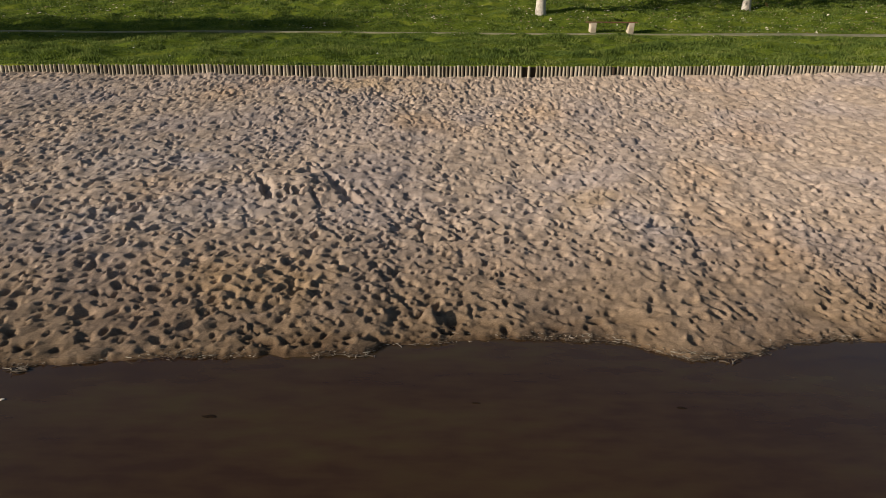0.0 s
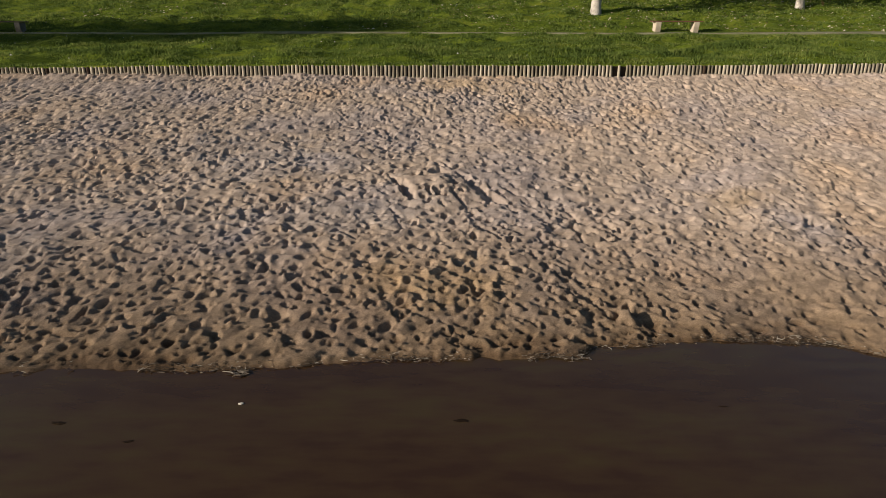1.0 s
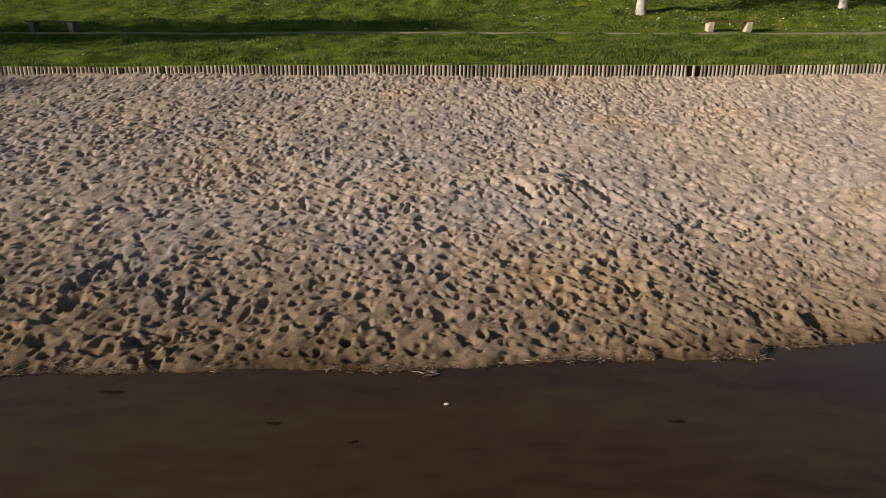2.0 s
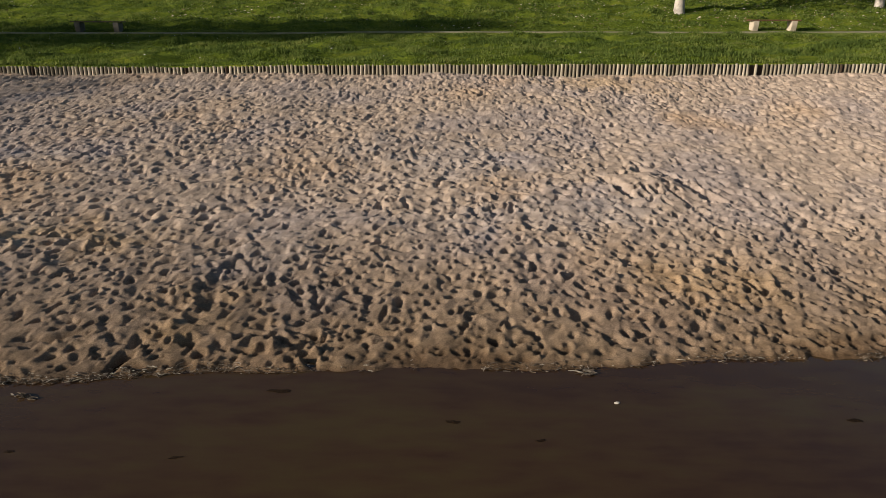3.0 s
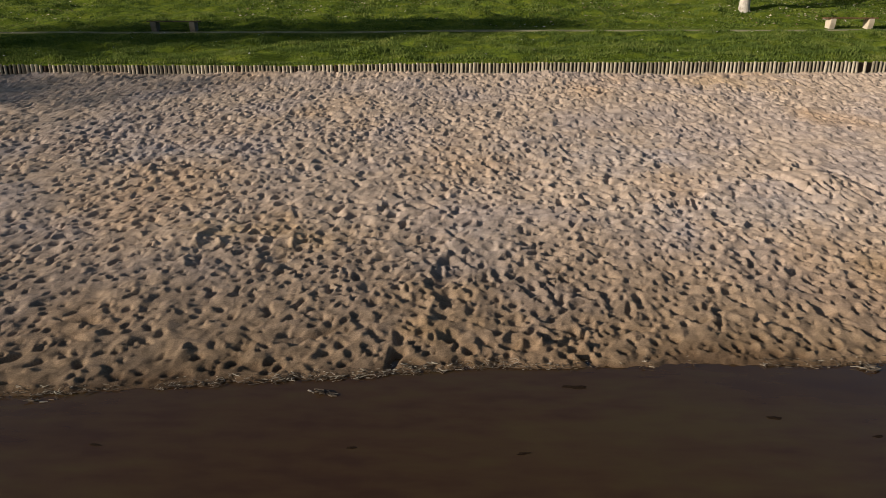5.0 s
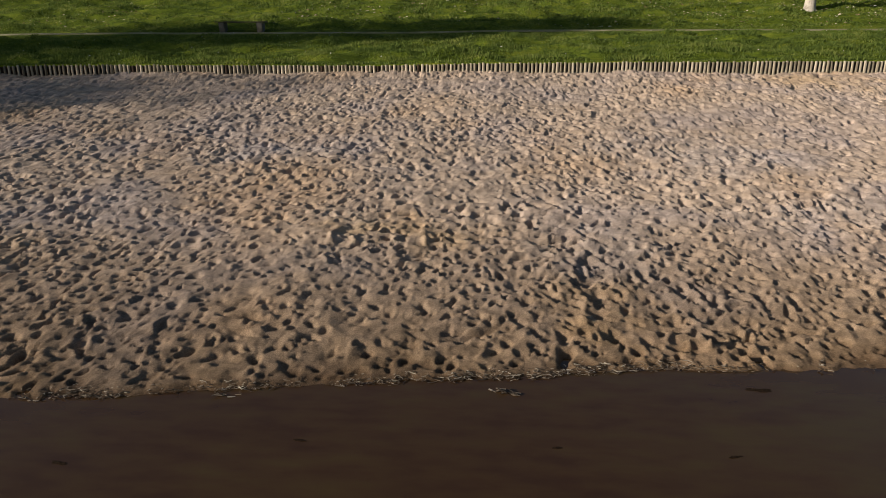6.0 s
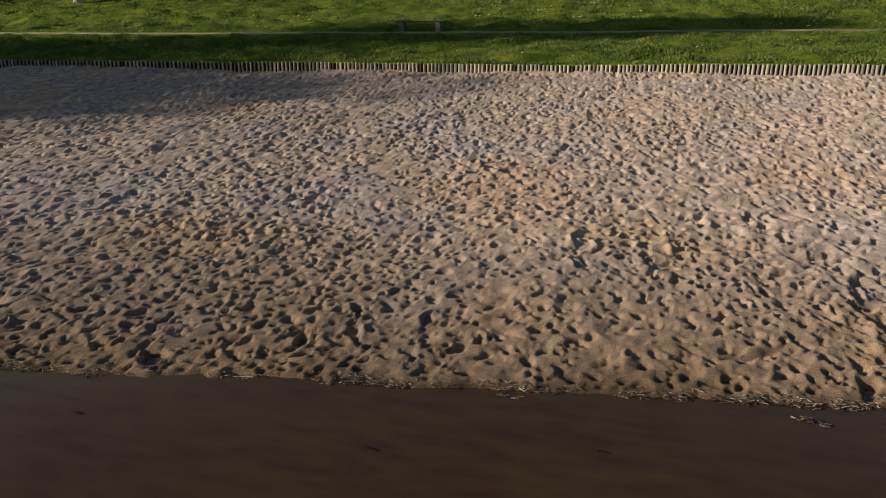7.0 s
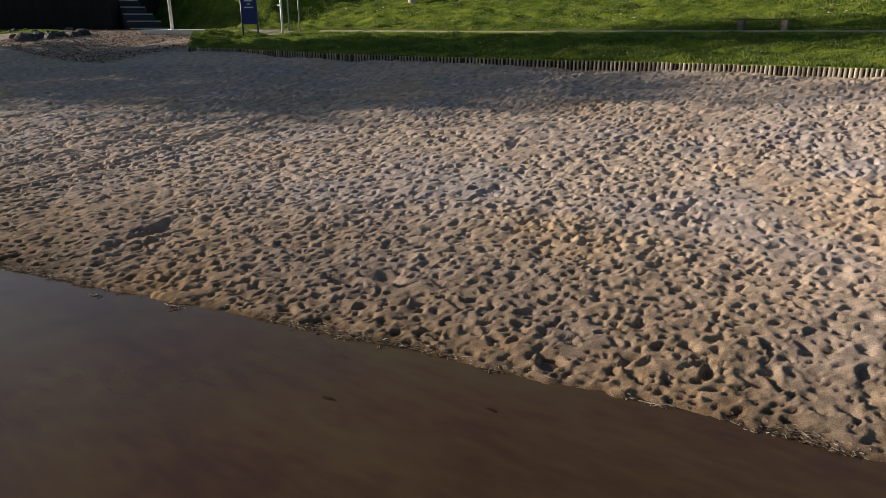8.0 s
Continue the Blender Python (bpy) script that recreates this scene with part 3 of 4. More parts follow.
def build_grass(name, count, xr, yr, height, width, seed, label):
    """Tufts of bent blades, two triangles each."""
    r = np.random.RandomState(seed)
    x = r.uniform(*xr, count)
    y = r.uniform(*yr, count)
    clump = vnoise(x, y, 0.38, seed + 1) + 0.7 * vnoise(x, y, 1.1, seed + 2)
    keep = (y > lawn_front(x) + 0.02) & (clump + r.uniform(-1.1, 1.1, count) > -1.35) & (np.abs(y - path_mid(x)) > 0.20 + 0.09 * r.rand(count) + 0.25 * smooth01(9, 14, x))
    x, y, clump = x[keep], y[keep], clump[keep]
    n = len(x)
    h = height * r.uniform(0.45, 1.15, n) * (1.05 + 0.8 * np.clip(clump, -1, 1))
    h = h * (0.3 + 0.7 * smooth01(0.25, 1.4, np.abs(y - path_mid(x))))
    w = width * r.uniform(0.6, 1.3, n)
    a, lean_to, lean_by = r.uniform(0, 6.283, n), r.uniform(0, 6.283, n), r.uniform(0.15, 0.9, n)
    z = lawn_z(x, y) - 0.01
    dx, dy = np.cos(a) * w / 2, np.sin(a) * w / 2
    ox, oy = np.cos(lean_to) * h * lean_by, np.sin(lean_to) * h * lean_by
    v = np.stack([np.stack([x - dx, y - dy, z], -1), np.stack([x + dx, y + dy, z], -1),
                  np.stack([x + dx * 0.7 + ox * 0.45, y + dy * 0.7 + oy * 0.45, z + h * 0.62], -1),
                  np.stack([x + ox, y + oy, z + h * 0.95], -1)], 1).reshape(-1, 3)
    k = np.arange(n)[:, None] * 4
    f = np.concatenate([k + [0, 1, 2], k + [0, 2, 3]])
    ob = raw(name, v, f, BLADE)
    return tagged(ob, label, "grass", kind="stuff")


build_grass("bank_grass", 262000, (-54, 18), (18.2, 27.6), 0.075, 0.040, 61, "rough tufted green grass on the bank")
build_grass("hill_grass", 170000, (-60, 24), (26.6, 42), 0.07, 0.064, 62, "mown green grass on the hillside")


def build_patch(name, count, xr, yr, seed, label):
    """A loose patch of turf on the upper beach."""
    r = np.random.RandomState(seed)
    x, y = r.uniform(*xr, count), r.uniform(*yr, count)
    keep = vnoise(x, y, 0.9, seed) + r.uniform(-0.4, 0.4, count) > -0.1
    x, y = x[keep], y[keep]
    n = len(x)
    a, h, lean = r.uniform(0, 6.283, n), r.uniform(0.06, 0.16, n), r.normal(0, 0.05, (2, n))
    z = sand_z(x, y) - 0.01
    v = np.stack([np.stack([x - np.cos(a) * 0.02, y - np.sin(a) * 0.02, z], -1), np.stack([x + np.cos(a) * 0.02, y + np.sin(a) * 0.02, z], -1),
                  np.stack([x + lean[0], y + lean[1], z + h], -1)], 1).reshape(-1, 3)
    tagged(raw(name, v, np.arange(n * 3).reshape(-1, 3), BLADE), label, "grass", kind="stuff")


build_patch("beach_grass", 9000, (-61, -53.5), (17.6, 19.4), 66, "patch of sunlit grass among the rocks")


# ---- log edging ----
def post_mesh(seed, sides=9):
    r = random.Random(seed)
    bm = bmesh.new()
    levels = ((-0.35, 1.0), (0.30, 1.0), (0.985, 0.94), (1.0, 0.80))
    rings = []
    for lev, k in levels:
        rings.append([bm.verts.new((0.5 * k * math.cos(2 * math.pi * i / sides) * (1 + r.uniform(-.06, .06)),
                                    0.5 * k * math.sin(2 * math.pi * i / sides) * (1 + r.uniform(-.06, .06)), lev)) for i in range(sides)])
    for a, b in zip(rings, rings[1:]):
        for i in range(sides):
            bm.faces.new((a[i], a[(i + 1) % sides], b[(i + 1) % sides], b[i]))
    bm.faces.new(rings[-1])
    return bm


def build_edging():
    r = random.Random(77)
    fence, far_fence = new("log_edging"), new("log_edging")
    tagged(fence, "row of weathered upright half-buried log posts holding back the turf", "log edging", "log edging")
    tagged(far_fence, "run of thinner wider-spaced weathered log posts in the shade", "log edging", "log edging")
    meshes = []
    for s in range(5):
        for mat in (POST_WOOD, ROTTEN):
            me = bpy.data.meshes.new("post")
            b = post_mesh(s)
            b.to_mesh(me)
            b.free()
            me.materials.append(mat)
            meshes.append(me)
    x, rest, made = FENCE_END, [], 0
    while x < 21:
        pitch = float(np.interp(x, [-34, -24, -17, 21], [0.140, 0.136, 0.106, 0.104]))
        missing = (2.13 < x < 2.232) or (2.33 < x < 2.432)
        rot = r.random() < 0.012 or any(abs(x - c) < 0.055 for c in (-19.2, -16.6, -14.1, -12.6, -11.55))
        gap = r.random() < (0.02 if x < -21 else 0.0)
        if not missing and not gap:
            y = float(fence_y(x)) + r.uniform(-0.008, 0.008)
            top = float(lawn_z(x, y)) + r.uniform(-0.014, 0.010) - 0.006 - (r.uniform(0.0, 0.03) if rot else 0)
            base = top - 0.40
            dia = r.uniform(0.068, 0.082) * (0.82 if x < -20 else 1.0)
            m = Matrix.LocRotScale((x, y, base), Euler((r.gauss(0, 0.015), r.gauss(0, 0.018), r.uniform(0, 6.28))), (dia, dia, 0.40))
            me = meshes[2 * r.randrange(5) + (1 if rot else 0)]
            if x < -17 or made < 300:
                p = new("post", me)
                p.parent, p.matrix_basis = (far_fence if x < -17 else fence), m
                made += x >= -17
            else:
                rest.append((me, m))
        x += pitch * r.uniform(0.97, 1.03)
    bm = bmesh.new()
    for me, m in rest:
        n0 = len(bm.verts)
        bm.from_mesh(me)
        bm.verts.ensure_lookup_table()
        for v in bm.verts[n0:]:
            v.co = m @ v.co
    tagged(part("post_row", bm, POST_WOOD, fence), kind="stuff")


# ---- benches ----
def build_bench():
    bench = new("bench")
    for sx in (-0.73, 0.73):
        bm = bmesh.new()
        prof = [(-0.13, 0), (0.19, 0), (0.19, 0.40), (-0.20, 0.40), (-0.20, 0.24)]
        a = [bm.verts.new((sx - 0.105, y, z)) for y, z in prof]
        b = [bm.verts.new((sx + 0.105, y, z)) for y, z in prof]
        bm.faces.new(a)
        bm.faces.new(b[::-1])
        for i in range(5):
            bm.faces.new((a[i], b[i], b[(i + 1) % 5], a[(i + 1) % 5]))
        bmesh.ops.recalc_face_normals(bm, faces=bm.faces)
        bmesh.ops.bevel(bm, geom=bm.edges[:], offset=0.012, segments=2, affect="EDGES")
        part("support", bm, CONCRETE, bench, "pale cast concrete block support")
    for k in range(4):
        part("slat", box_bm(1.94, 0.088, 0.04, (0, -0.153 + 0.102 * k, 0.403), 0.008), SEAT_WOOD, bench, "reddish brown wooden slat")
    return bench


def put_on_lawn(ob, x, y, turn=0, down=0.02):
    ob.matrix_basis = pose(x, y, float(lawn_z(x, y)) - down, 0, 0, turn) @ Matrix.Diagonal((*ob.scale, 1))
    return ob


bench = put_on_lawn(build_bench(), 6.46, 27.58, 2, 0.05)
tagged(bench, "backless bench of reddish planks on concrete blocks beside the path", "bench", "benches by the path")
other = copy_thing(bench, pose(-19.1, 26.98, float(lawn_z(-19.1, 26.98)) - 0.05, 0, 0, 0))
tagged(other, "weathered bench on grey concrete blocks, coloured darker for the tree shade", "bench")
# this copy's colours are darkened because it stands in the tree shade
for piece in other.children:
    piece.data = piece.data.copy()
    piece.data.materials[0] = SHADED_OLD_CONCRETE if piece.name.startswith("support") else SHADED_OLD_WOOD
    if piece.name.startswith("support"):
        tagged(piece, "grey weathered concrete block support, darkened for the tree shade")
    else:
        tagged(piece, "weathered wooden slat, darkened for the tree shade")


# ---- trees ----
def build_tree(seed, height, trunk_r, crown_r, leaves, leaf_size, first=0.3, name="tree", loose=0.13):
    r = random.Random(seed)
    tree = new(name)
    pts, rad = [], []
    for i in range(12):
        t = (i / 11) ** 1.7
        pts.append((r.uniform(-.08, .08) * t * 3, r.uniform(-.08, .08) * t * 3, -0.15 + height * 0.86 * t))
        rad.append(trunk_r * (1 - 0.88 * t) * (1 + 0.32 * math.exp(-t * height * 0.86 / 0.25)))
    part("trunk", tube_bm(pts, rad, 12), BARK, tree, "pale smooth-barked trunk", smooth=True)
    tips = []
    limbs = bmesh.new()
    for i in range(22):
        t = r.uniform(first, 0.95)
        k = min(10, int(t * 11))
        p = Vector(pts[k])
        a = i * 2.4 + r.uniform(-.4, .4)
        reach = crown_r * (1 - 0.55 * max(0, t - 0.35)) * r.uniform(0.6, 1.05)
        out = Vector((math.cos(a), math.sin(a), r.uniform(0.25, 0.75)))
        q = [p, p + out * reach * 0.4, p + out * reach * 0.75 + Vector((0, 0, 0.1 * reach)), p + out * reach + Vector((0, 0, 0.25 * reach))]
        tube_bm(q, [rad[k] * 0.5, rad[k] * 0.3, rad[k] * 0.16, 0.012], 6, limbs)
        for j in range(3):
            s = q[1 + j % 3]
            o = Vector((r.uniform(-1, 1), r.uniform(-1, 1), r.uniform(0, 0.9))).normalized() * reach * 0.4
            tube_bm([s, s + o * 0.6, s + o], [rad[k] * 0.12, rad[k] * 0.07, 0.008], 5, limbs)
            tips += [s + o * 0.5, s + o]
        tips += q[2:]
    tagged(part("limbs", limbs, BARK, tree, smooth=True), kind="stuff")
    g = np.random.RandomState(seed)
    c = np.array([tuple(p) for p in tips])[g.randint(0, len(tips), leaves)] + g.normal(0, crown_r * loose, (leaves, 3))
    u = g.normal(0, 1, (leaves, 3))
    w = g.normal(0, 1, (leaves, 3))
    u /= np.linalg.norm(u, axis=1)[:, None]
    w = np.cross(u, w)
    w /= np.linalg.norm(w, axis=1)[:, None]
    s = leaf_size * g.uniform(0.6, 1.3, (leaves, 1))
    v = np.stack([c - u * s, c + w * s * 0.45, c + u * s, c - w * s * 0.45], 1).reshape(-1, 3)
    crown = raw("crown", v, np.arange(leaves * 4).reshape(-1, 4), LEAF)
    crown.parent = tree
    return tree


for seed, x, y, h, tr in ((1, 4.35, 32.5, 9, 0.23), (2, 14.55, 34.9, 10, 0.20), (3, -41.2, 34.7, 10, 0.22)):
    tagged(put_on_lawn(build_tree(seed, h, tr, 2.6, 2500, 0.13), x, y, 0, 0.0),
           "tree with pale trunk flaring into the grass", "tree", "trees on the hillside")


# tall trees out of view, placed to cast the shade on beach and bank
def shade_tree(seed, x, y, h, crown, leaves, first):
    t = build_tree(seed, h, 0.45, crown, leaves, 0.30, first, "lakeside_tree", 0.24)
    t.matrix_basis = pose(x, y, 2.0)
    return tagged(t, "tall unseen lakeside tree added to cast long shade", "tree", "lakeside trees")


shade_tree(11, -72.0, -4.6, 22.0, 4.6, 6500, 0.40)
shade_tree(12, -65.0, 4.6, 31, 3.8, 25000, 0.36)
shade_tree(13, -77.0, -1.5, 18.5, 6.0, 6500, 0.30)


# ---- far corner of the beach: hut, steps, slab, sign and poles ----
def stand(ob, x, y, z, turn=0):
    ob.matrix_basis = pose(x, y, z, 0, 0, turn)
    return ob


def ground_z(x, y):
    return float(lawn_z(x, y)) if y > float(lawn_front(np.array(x))) else float(sand_z(np.array(x), np.array(y)))


def build_hut():
    """Dark boarded lakeside hut; its near wall runs along local x. Unseen depth and roof are sized for the shade it
    casts.
    """
    hut = new("hut")
    part("wall", box_bm(14, 9, 4.2, (-7, 4.56, -0.6)), TIMBER, hut)
    for gx in (-13.95, -0.05):
        gable = bmesh.new()
        a = [gable.verts.new((gx - 0.05, y, z)) for y, z in ((0.1, 3.55), (9.0, 3.55), (4.6, 4.8))]
        b = [gable.verts.new((gx + 0.05, y, z)) for y, z in ((0.1, 3.55), (9.0, 3.55), (4.6, 4.8))]
        gable.faces.new(a[::-1])
        gable.faces.new(b)
        for i in range(3):
            gable.faces.new((a[i], a[(i + 1) % 3], b[(i + 1) % 3], b[i]))
        part("gable", gable, TIMBER, hut)
    roof = bmesh.new()
    ring = [(-14.4, -0.5, 3.48), (0.4, -0.5, 3.48), (0.4, 4.6, 4.85), (-14.4, 4.6, 4.85), (0.4, 9.6, 3.48), (-14.4, 9.6, 3.48)]
    low = [roof.verts.new(p) for p in ring]
    top = [roof.verts.new((p[0], p[1], p[2] + 0.12)) for p in ring]
    for q in ((0, 1, 2, 3), (3, 2, 4, 5)):
        roof.faces.new([low[i] for i in q][::-1])
        roof.faces.new([top[i] for i in q])
    for a, b in ((0, 1), (1, 2), (2, 4), (4, 5), (5, 3), (3, 0)):
        roof.faces.new((low[a], low[b], top[b], top[a]))
    part("roof", roof, TIMBER, hut)
    for k in range(70):
        part("board", box_bm(0.185, 0.03, 3.9, (-0.1 - 0.2 * k, 0.045, -0.4)), TIMBER, hut)
    return tagged(hut, "dark stained timber hut, boards blackened further for its shade", "hut")


stand(build_hut(), -55.6, 23.3, 2.75, 37)


def build_steps():
    """Broad steps climbing the bank beside the hut; dark risers are coloured as shaded, pale nosings as lit."""
    steps = new("steps")
    for k in range(6):
        w = 2.15 - 0.24 * k
        x = -0.22 * k - 0.12 * k
        riser = part("riser", box_bm(w, 0.8, 0.42 * k + 0.45, (x, 0.62 * k + 0.4, -0.3), 0.01), SHADED_RISER, steps)
        part("nosing", box_bm(w, 0.10, 0.07, (x, 0.62 * k + 0.02, 0.42 * k + 0.154), 0.012), LIT_NOSING, steps, "step edge coloured pale as if lit")
    return tagged(steps, "dark broad steps with pale edges beside the hut", "steps")


stand(build_steps(), -53.4, 24.4, 2.85, 52)

slab = part("slab", box_bm(3.6, 3.4, 0.34, (0, 0, -0.28), 0.015), SLAB)
tagged(stand(slab, -48.3, 23.5, 2.93, 30), "pale concrete slab at the end of the path", "slab")


def build_pole(name, height, radius, mat, cap=0.0):
    pole = new(name)
    part("shaft", tube_bm([(0, 0, -0.2), (0, 0, height * 0.5), (0, 0, height)], [radius, radius * 0.95, radius * 0.9], 12), mat, pole, smooth=True)
    part("cap", tube_bm([(0, 0, height - 0.01), (0, 0, height + 0.03), (0, 0, height + 0.05)], [radius * 1.15, radius * 1.1, radius * 0.4], 12), mat, pole)
    return pole


lamp_pole = build_pole("lamp_pole", 4.5, 0.085, WHITE)
part("base_plate", box_bm(0.34, 0.34, 0.03, (0, 0, 0.0), 0.004), WHITE, lamp_pole)
tagged(stand(lamp_pole, -48.1, 22.5, 2.99), "pale painted steel lamp pole on the slab", "lamp pole")

sign = new("information_sign")
for sx in (-0.36, 0.36):
    part("post", tube_bm([(sx, 0, -0.2), (sx, 0, 1.0), (sx, 0, 2.05)], [0.04, 0.04, 0.04], 10), BLUE, sign, "blue painted tube post", smooth=True)
panel = part("panel", box_bm(0.66, 0.03, 1.45, (0, 0, 0.56), 0.006), BLUE, sign, "plain blue sign board with pale lettering")
for z, w in ((1.60, 0.38), (1.45, 0.14), (1.30, 0.44)):
    part("lettering", box_bm(w, 0.006, 0.055, (0, -0.019, z)), WHITE, panel, "unreadable pale line of lettering")
tagged(stand(sign, -41.3, 22.3, ground_z(-41.3, 22.3) - 0.06, 38), "blue information sign on two posts in the grass", "sign")

white_post = build_pole("white_post", 1.65, 0.06, WHITE)
part("bracket", box_bm(0.26, 0.05, 0.05, (-0.08, -0.02, 1.36), 0.006), WHITE, white_post)
tagged(stand(white_post, -40.6, 23.7, ground_z(-40.6, 23.7)), "white painted post with a short bracket in the grass", "post")
for x, y in ((-41.9, 25.3), (-41.0, 25.2)):
    tagged(stand(build_pole("steel_pole", 3.0, 0.04, STEEL), x, y, ground_z(x, y)), "thin grey galvanised steel pole beside the path", "pole", "steel poles")


def build_rock(seed, size):
    r = random.Random(seed)
    bm = bmesh.new()
    bmesh.ops.create_icosphere(bm, subdivisions=2, radius=1)
    for v in bm.verts:
        k = 1 + 0.35 * noise.noise(v.co * 1.3 + Vector((seed, 0, 0))) + 0.15 * noise.noise(v.co * 3.1)
        v.co = Vector((v.co.x * size * k, v.co.y * size * 0.8 * k, v.co.z * size * 0.6 * k))
    return part("rock", bm, ROCK)


rr = random.Random(9)
for k in range(9):
    y = rr.uniform(16.4, 20.0)
    x = -51.6 + 0.4 * (y - 17) + rr.uniform(-0.5, 0.5)
    size = rr.uniform(0.28, 0.50)
    tagged(stand(build_rock(40 + k, size), x, y, float(sand_z(np.array(x), np.array(y))) + size * 0.12, rr.uniform(0, 360)), "dark weathered boulder heaped at the top of the beach", "rock", "rocks by the hut")
for k in range(16):
    x, y = rr.uniform(-57, -50.5), rr.uniform(16.5, 20.5)
    z = float(sand_z(np.array(x), np.array(y)))
    size = rr.uniform(0.10, 0.30)
    tagged(stand(build_rock(k, size), x, y, z + size * 0.15, rr.uniform(0, 360)), "grey weathered rock on the upper beach", "rock", "rocks by the hut")


# ---- litter ----
def scatter_leaves(name, x, y, z, size, seed, mat, label, category):
    r = np.random.RandomState(seed)
    n = len(x)
    s = size * r.uniform(0.5, 1.3, n)
    a, tip, curl = r.uniform(0, 6.283, n), r.normal(0, 0.35, n), r.uniform(0.05, 0.4, n)
    ux, uy = np.cos(a) * s, np.sin(a) * s
    wx, wy = -np.sin(a) * s * 0.6, np.cos(a) * s * 0.6
    v = np.stack([np.stack([x - ux, y - uy, z + 0.01], -1), np.stack([x + wx, y + wy, z + 0.012 + s * (curl + np.abs(tip))], -1),
                  np.stack([x + ux, y + uy, z + 0.015 + s * curl], -1), np.stack([x - wx, y - wy, z + 0.012 + s * curl * 0.5], -1)], 1).reshape(-1, 3)
    k = np.arange(n)[:, None] * 4
    ob = raw(name, v, np.concatenate([k + [0, 1, 3], k + [1, 2, 3]]), mat)
    tagged(ob, label, category, kind="stuff")


lr = np.random.RandomState(33)
lx, ly = lr.uniform(-45, 24, 9000), 27.5 + 13 * lr.rand(9000)
few = vnoise(lx, ly, 5, 51) + lr.uniform(-1, 1, 9000) + smooth01(-12, 6, lx) > 0.75
scatter_leaves("fallen_leaves", lx[few], ly[few], lawn_z(lx[few], ly[few]) + 0.05, 0.058, 34, DRY_LEAF, "pale dry fallen leaves scattered on the grass", "leaves")
lx, ly = lr.uniform(-44, 16, 420), lr.uniform(18.9, 26.5, 420)
few = vnoise(lx, ly, 2, 52) > 0.1
scatter_leaves("bank_flowers", lx[few], ly[few], lawn_z(lx[few], ly[few]) + 0.06, 0.03, 35, WHITE, "small white daisies in the bank grass", "flowers")
lx, ly = lr.uniform(-53, -42, 9000), lr.uniform(15.0, 22.8, 9000)
few = ly < lawn_front(lx)
scatter_leaves("leaf_litter", lx[few], ly[few], sand_z(lx[few], ly[few]) + 0.03, 0.055, 36, BROWN_LEAF, "brown leaf litter blown over the upper beach", "leaves")


def twig_mesh(x, y, z, length, thick, turn, lift, bend, r):
    """Many bent three-sided twigs in one set of arrays."""
    n = len(x)
    verts, steps = [], np.array([-0.5, 0.0, 0.5])
    for t in steps:
        cx = x + np.cos(turn) * length * t - np.sin(turn) * bend * length * (1 - 4 * t * t)
        cy = y + np.sin(turn) * length * t + np.cos(turn) * bend * length * (1 - 4 * t * t)
        cz = z + lift * length * t
        k = thick * (0.6 if t > 0.2 else 1.0)
        for a in (0.5, 2.6, 4.7):
            verts.append(np.stack([cx - np.sin(turn) * np.cos(a) * k, cy + np.cos(turn) * np.cos(a) * k, cz + np.sin(a) * k], -1))
    v = np.stack(verts, 1).reshape(-1, 3)
    quads = [[q * 3 + i, q * 3 + (i + 1) % 3, q * 3 + 3 + (i + 1) % 3, q * 3 + 3 + i] for q in range(2) for i in range(3)]
    f = (np.arange(n)[:, None, None] * 9 + np.array(quads)[None]).reshape(-1, 4)
    return v, f


def build_shore_litter():
    r = np.random.RandomState(90)
    n = 9500
    x = r.uniform(-30, 8, n)
    keep = vnoise(x, x * 0, 0.8, 91) + 0.6 * vnoise(x, x * 0, 0.27, 92) + r.uniform(-0.6, 0.6, n) > 0.08
    x = x[keep]
    n = len(x)
    d = r.normal(0.015, 0.032, n)
    y = shore_y(x) + d
    slope = np.arctan2(shore_y(x + 0.3) - shore_y(x - 0.3), 0.6)
    z = np.maximum(sand_z(x, y), 0.0) + 0.006 + np.abs(r.normal(0, 0.008, n))
    v, f = twig_mesh(x, y, z, r.uniform(0.012, 0.038, n) + 0.11 * r.rand(n) ** 7, r.uniform(0.002, 0.005, n), slope + r.normal(0, 0.8, n), r.normal(0, 0.12, n), r.normal(0, 0.22, n), r)
    tagged(raw("shore_litter", v, f, TWIG), "thin line of washed-up twigs and reeds along the water", "driftwood", kind="stuff")


build_shore_litter()


def build_pale_reeds():
    r = np.random.RandomState(95)
    n = 900
    x = r.uniform(-26, 6, n)
    x = x[vnoise(x, x * 0, 0.5, 96) + 0.5 * vnoise(x, x * 0, 2.2, 97) + r.uniform(-0.3, 0.3, n) > 0.5]
    n = len(x)
    y = shore_y(x) + r.normal(0.03, 0.03, n)
    slope = np.arctan2(shore_y(x + 0.3) - shore_y(x - 0.3), 0.6)
    z = np.maximum(sand_z(x, y), 0.0) + 0.016 + np.abs(r.normal(0, 0.006, n))
    v, f = twig_mesh(x, y, z, r.uniform(0.012, 0.035, n) + 0.08 * r.rand(n) ** 5, r.uniform(0.003, 0.006, n), slope + r.normal(0, 0.5, n), r.normal(0, 0.08, n), r.normal(0, 0.25, n), r)
    tagged(raw("reed_litter", v, f, PALE_REED), "pale bleached reed stems washed up along the water", "driftwood", kind="stuff")


build_pale_reeds()


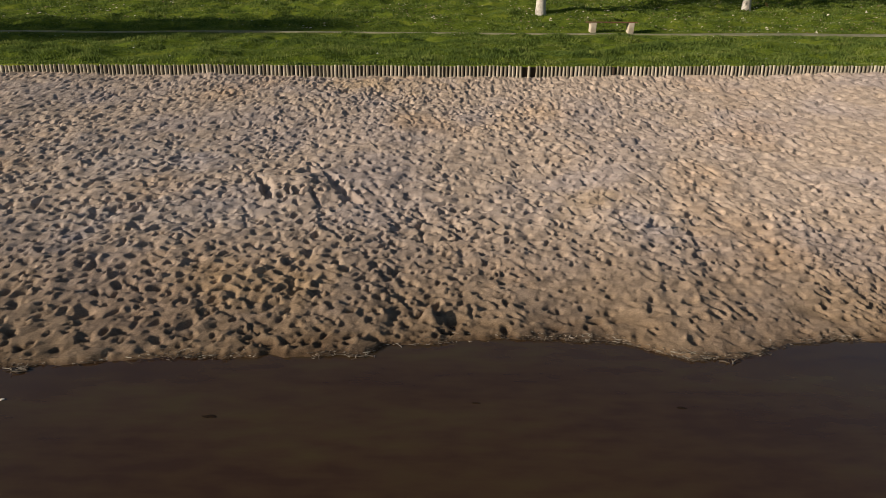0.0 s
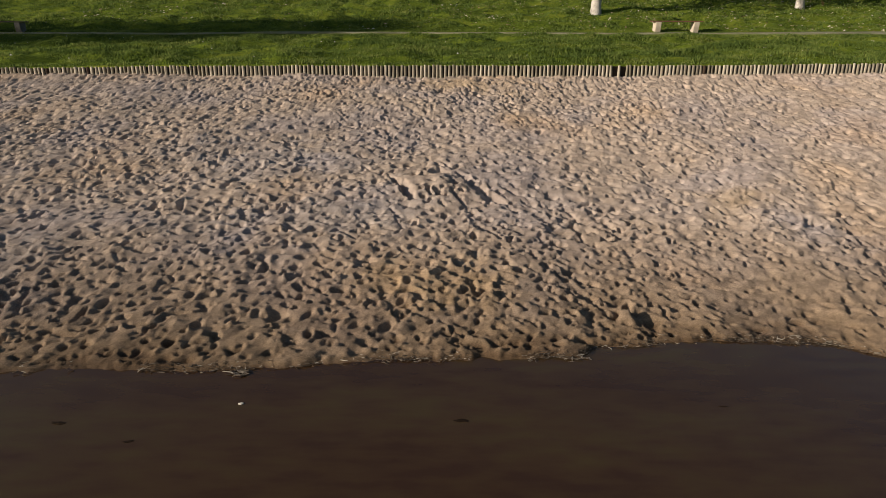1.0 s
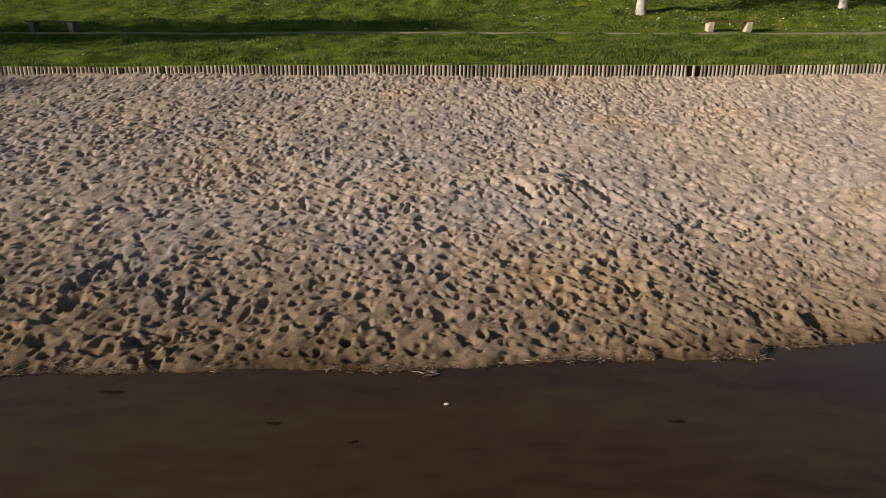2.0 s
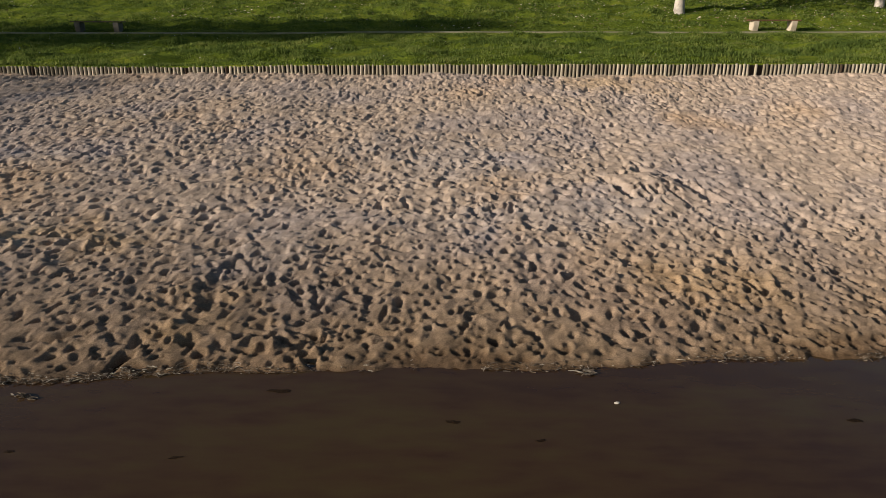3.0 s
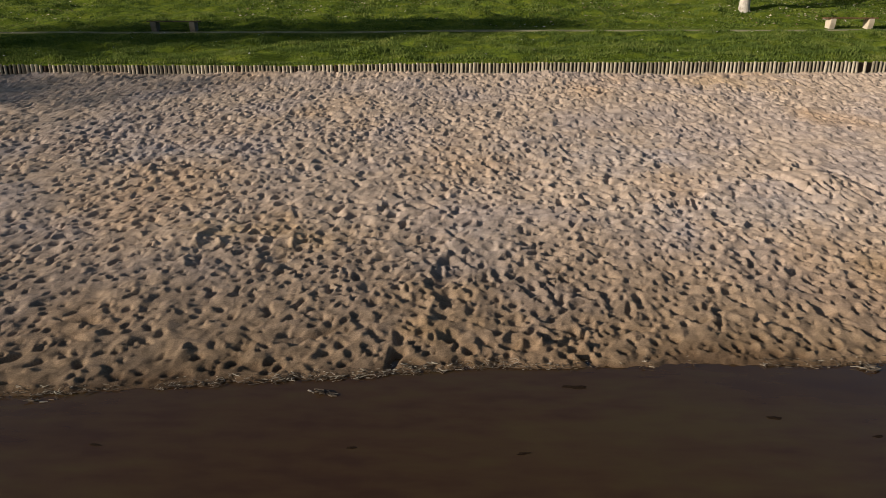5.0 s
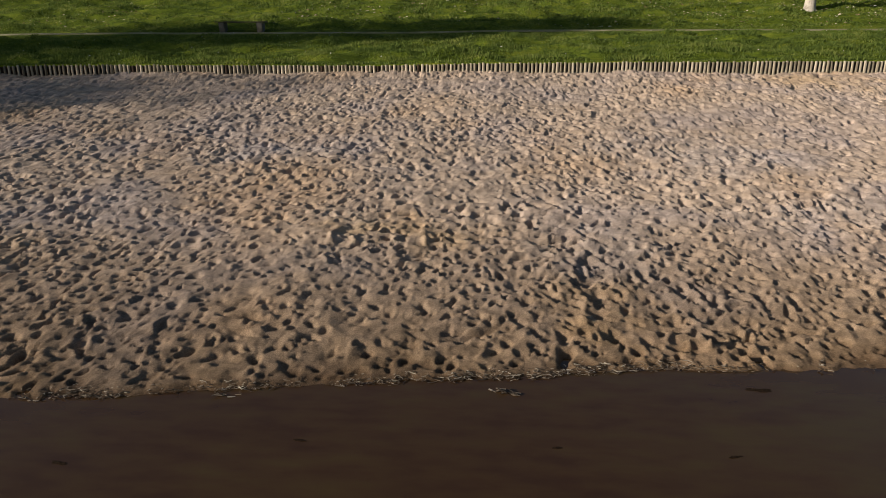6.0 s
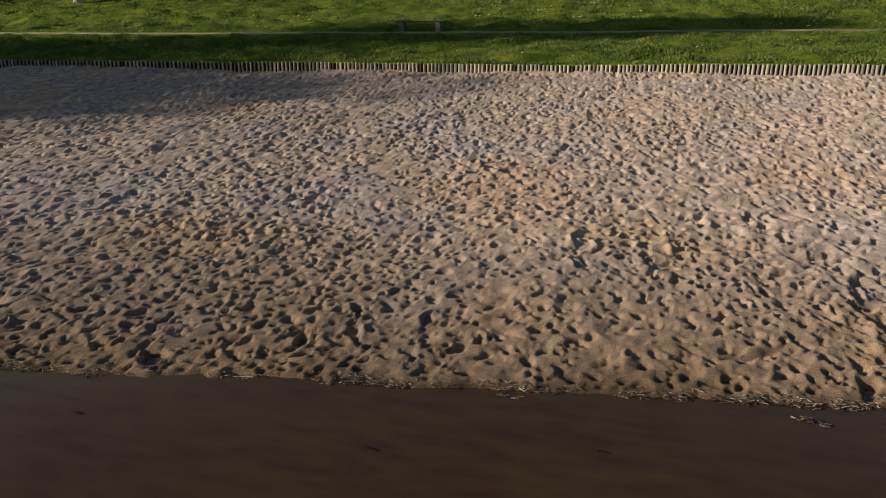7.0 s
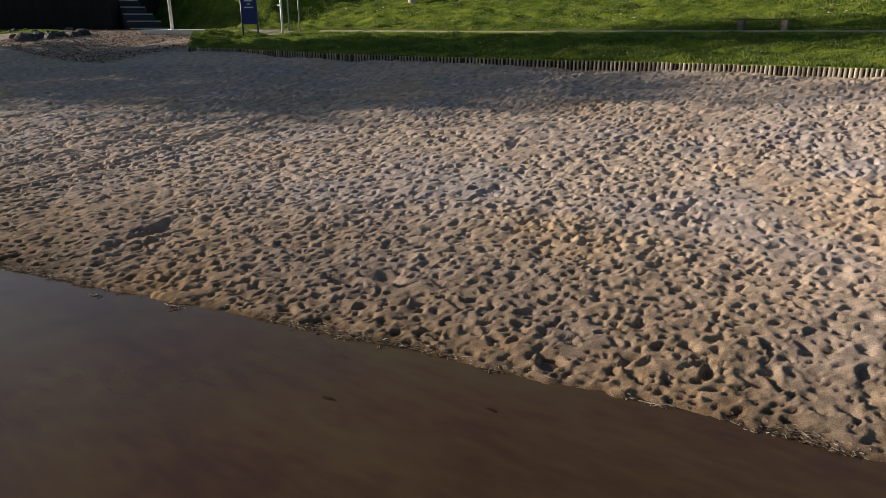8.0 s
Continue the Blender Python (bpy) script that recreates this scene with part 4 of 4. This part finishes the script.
def build_drift(seed, count, spread, longest):
    """A small floating tangle of twigs."""
    r = np.random.RandomState(seed)
    v, f = twig_mesh(r.normal(0, spread, count), r.normal(0, spread * 0.4, count), np.abs(r.normal(0.008, 0.012, count)), r.uniform(0.4, 1, count) * longest,
                     r.uniform(0.004, 0.009, count), r.normal(0, 0.6, count), r.normal(0, 0.15, count), r.normal(0, 0.1, count), r)
    return raw("floating_twigs", v, f, TWIG)


for seed, x, y, count, spread, longest in ((1, -9.67, 5.56, 20, 0.055, 0.10), (2, -0.72, 6.56, 6, 0.04, 0.2), (3, -20.2, 3.92, 8, 0.08, 0.2), (4, -4.3, 6.14, 16, 0.07, 0.16),
                                           (5, -12.3, 5.38, 9, 0.06, 0.08), (6, 3.1, 6.5, 10, 0.12, 0.13), (7, -21.4, 3.55, 6, 0.06, 0.14)):
    tagged(stand(build_drift(seed, count, spread, longest), x, y, 0.0, rr.uniform(-15, 15)), "small tangle of twigs floating at the waterline", "driftwood", "floating twigs")

leaf = bmesh.new()
bmesh.ops.create_icosphere(leaf, subdivisions=1, radius=0.03, matrix=Matrix.Diagonal((1, 0.7, 0.25, 1)))
tagged(stand(part("floating_leaf", leaf, DRY_LEAF), -4.12, 5.57, 0.004, 20), "pale leaf floating on the dark water", "leaf")


def build_sunken(seed, size):
    """A dark clot of waterlogged leaves just breaking the surface."""
    bm = bmesh.new()
    ring = []
    for k in range(22):
        a = 2 * math.pi * k / 22
        q = size * (0.75 + 0.45 * noise.noise(Vector((math.cos(a) * 1.7, math.sin(a) * 1.7, seed * 3.1))))
        ring.append(bm.verts.new((math.cos(a) * q * 1.7, math.sin(a) * q * 0.55, 0.001)))
    mid = bm.verts.new((0, 0, 0.004))
    for a, b in zip(ring, ring[1:] + ring[:1]):
        bm.faces.new((a, b, mid))
    return part("sunken_leaves", bm, MURK)


for k, (x, y, size) in enumerate(((-2.05, 5.32, 0.06), (-5.65, 5.22, 0.055), (-4.9, 4.95, 0.04), (0.4, 5.6, 0.03), (-7.3, 5.72, 0.09), (-7.9, 4.65, 0.045),
                                  (2.35, 5.55, 0.04), (-9.3, 4.7, 0.035), (-11.4, 4.7, 0.04), (-17.2, 3.5, 0.06), (-15.9, 4.2, 0.05), (-13.2, 4.3, 0.05))):
    tagged(stand(build_sunken(k, size), x, y, 0.001, rr.uniform(-12, 12)), "dark clot of waterlogged leaves in the lake", "leaves", "sunken leaves")

build_edging()
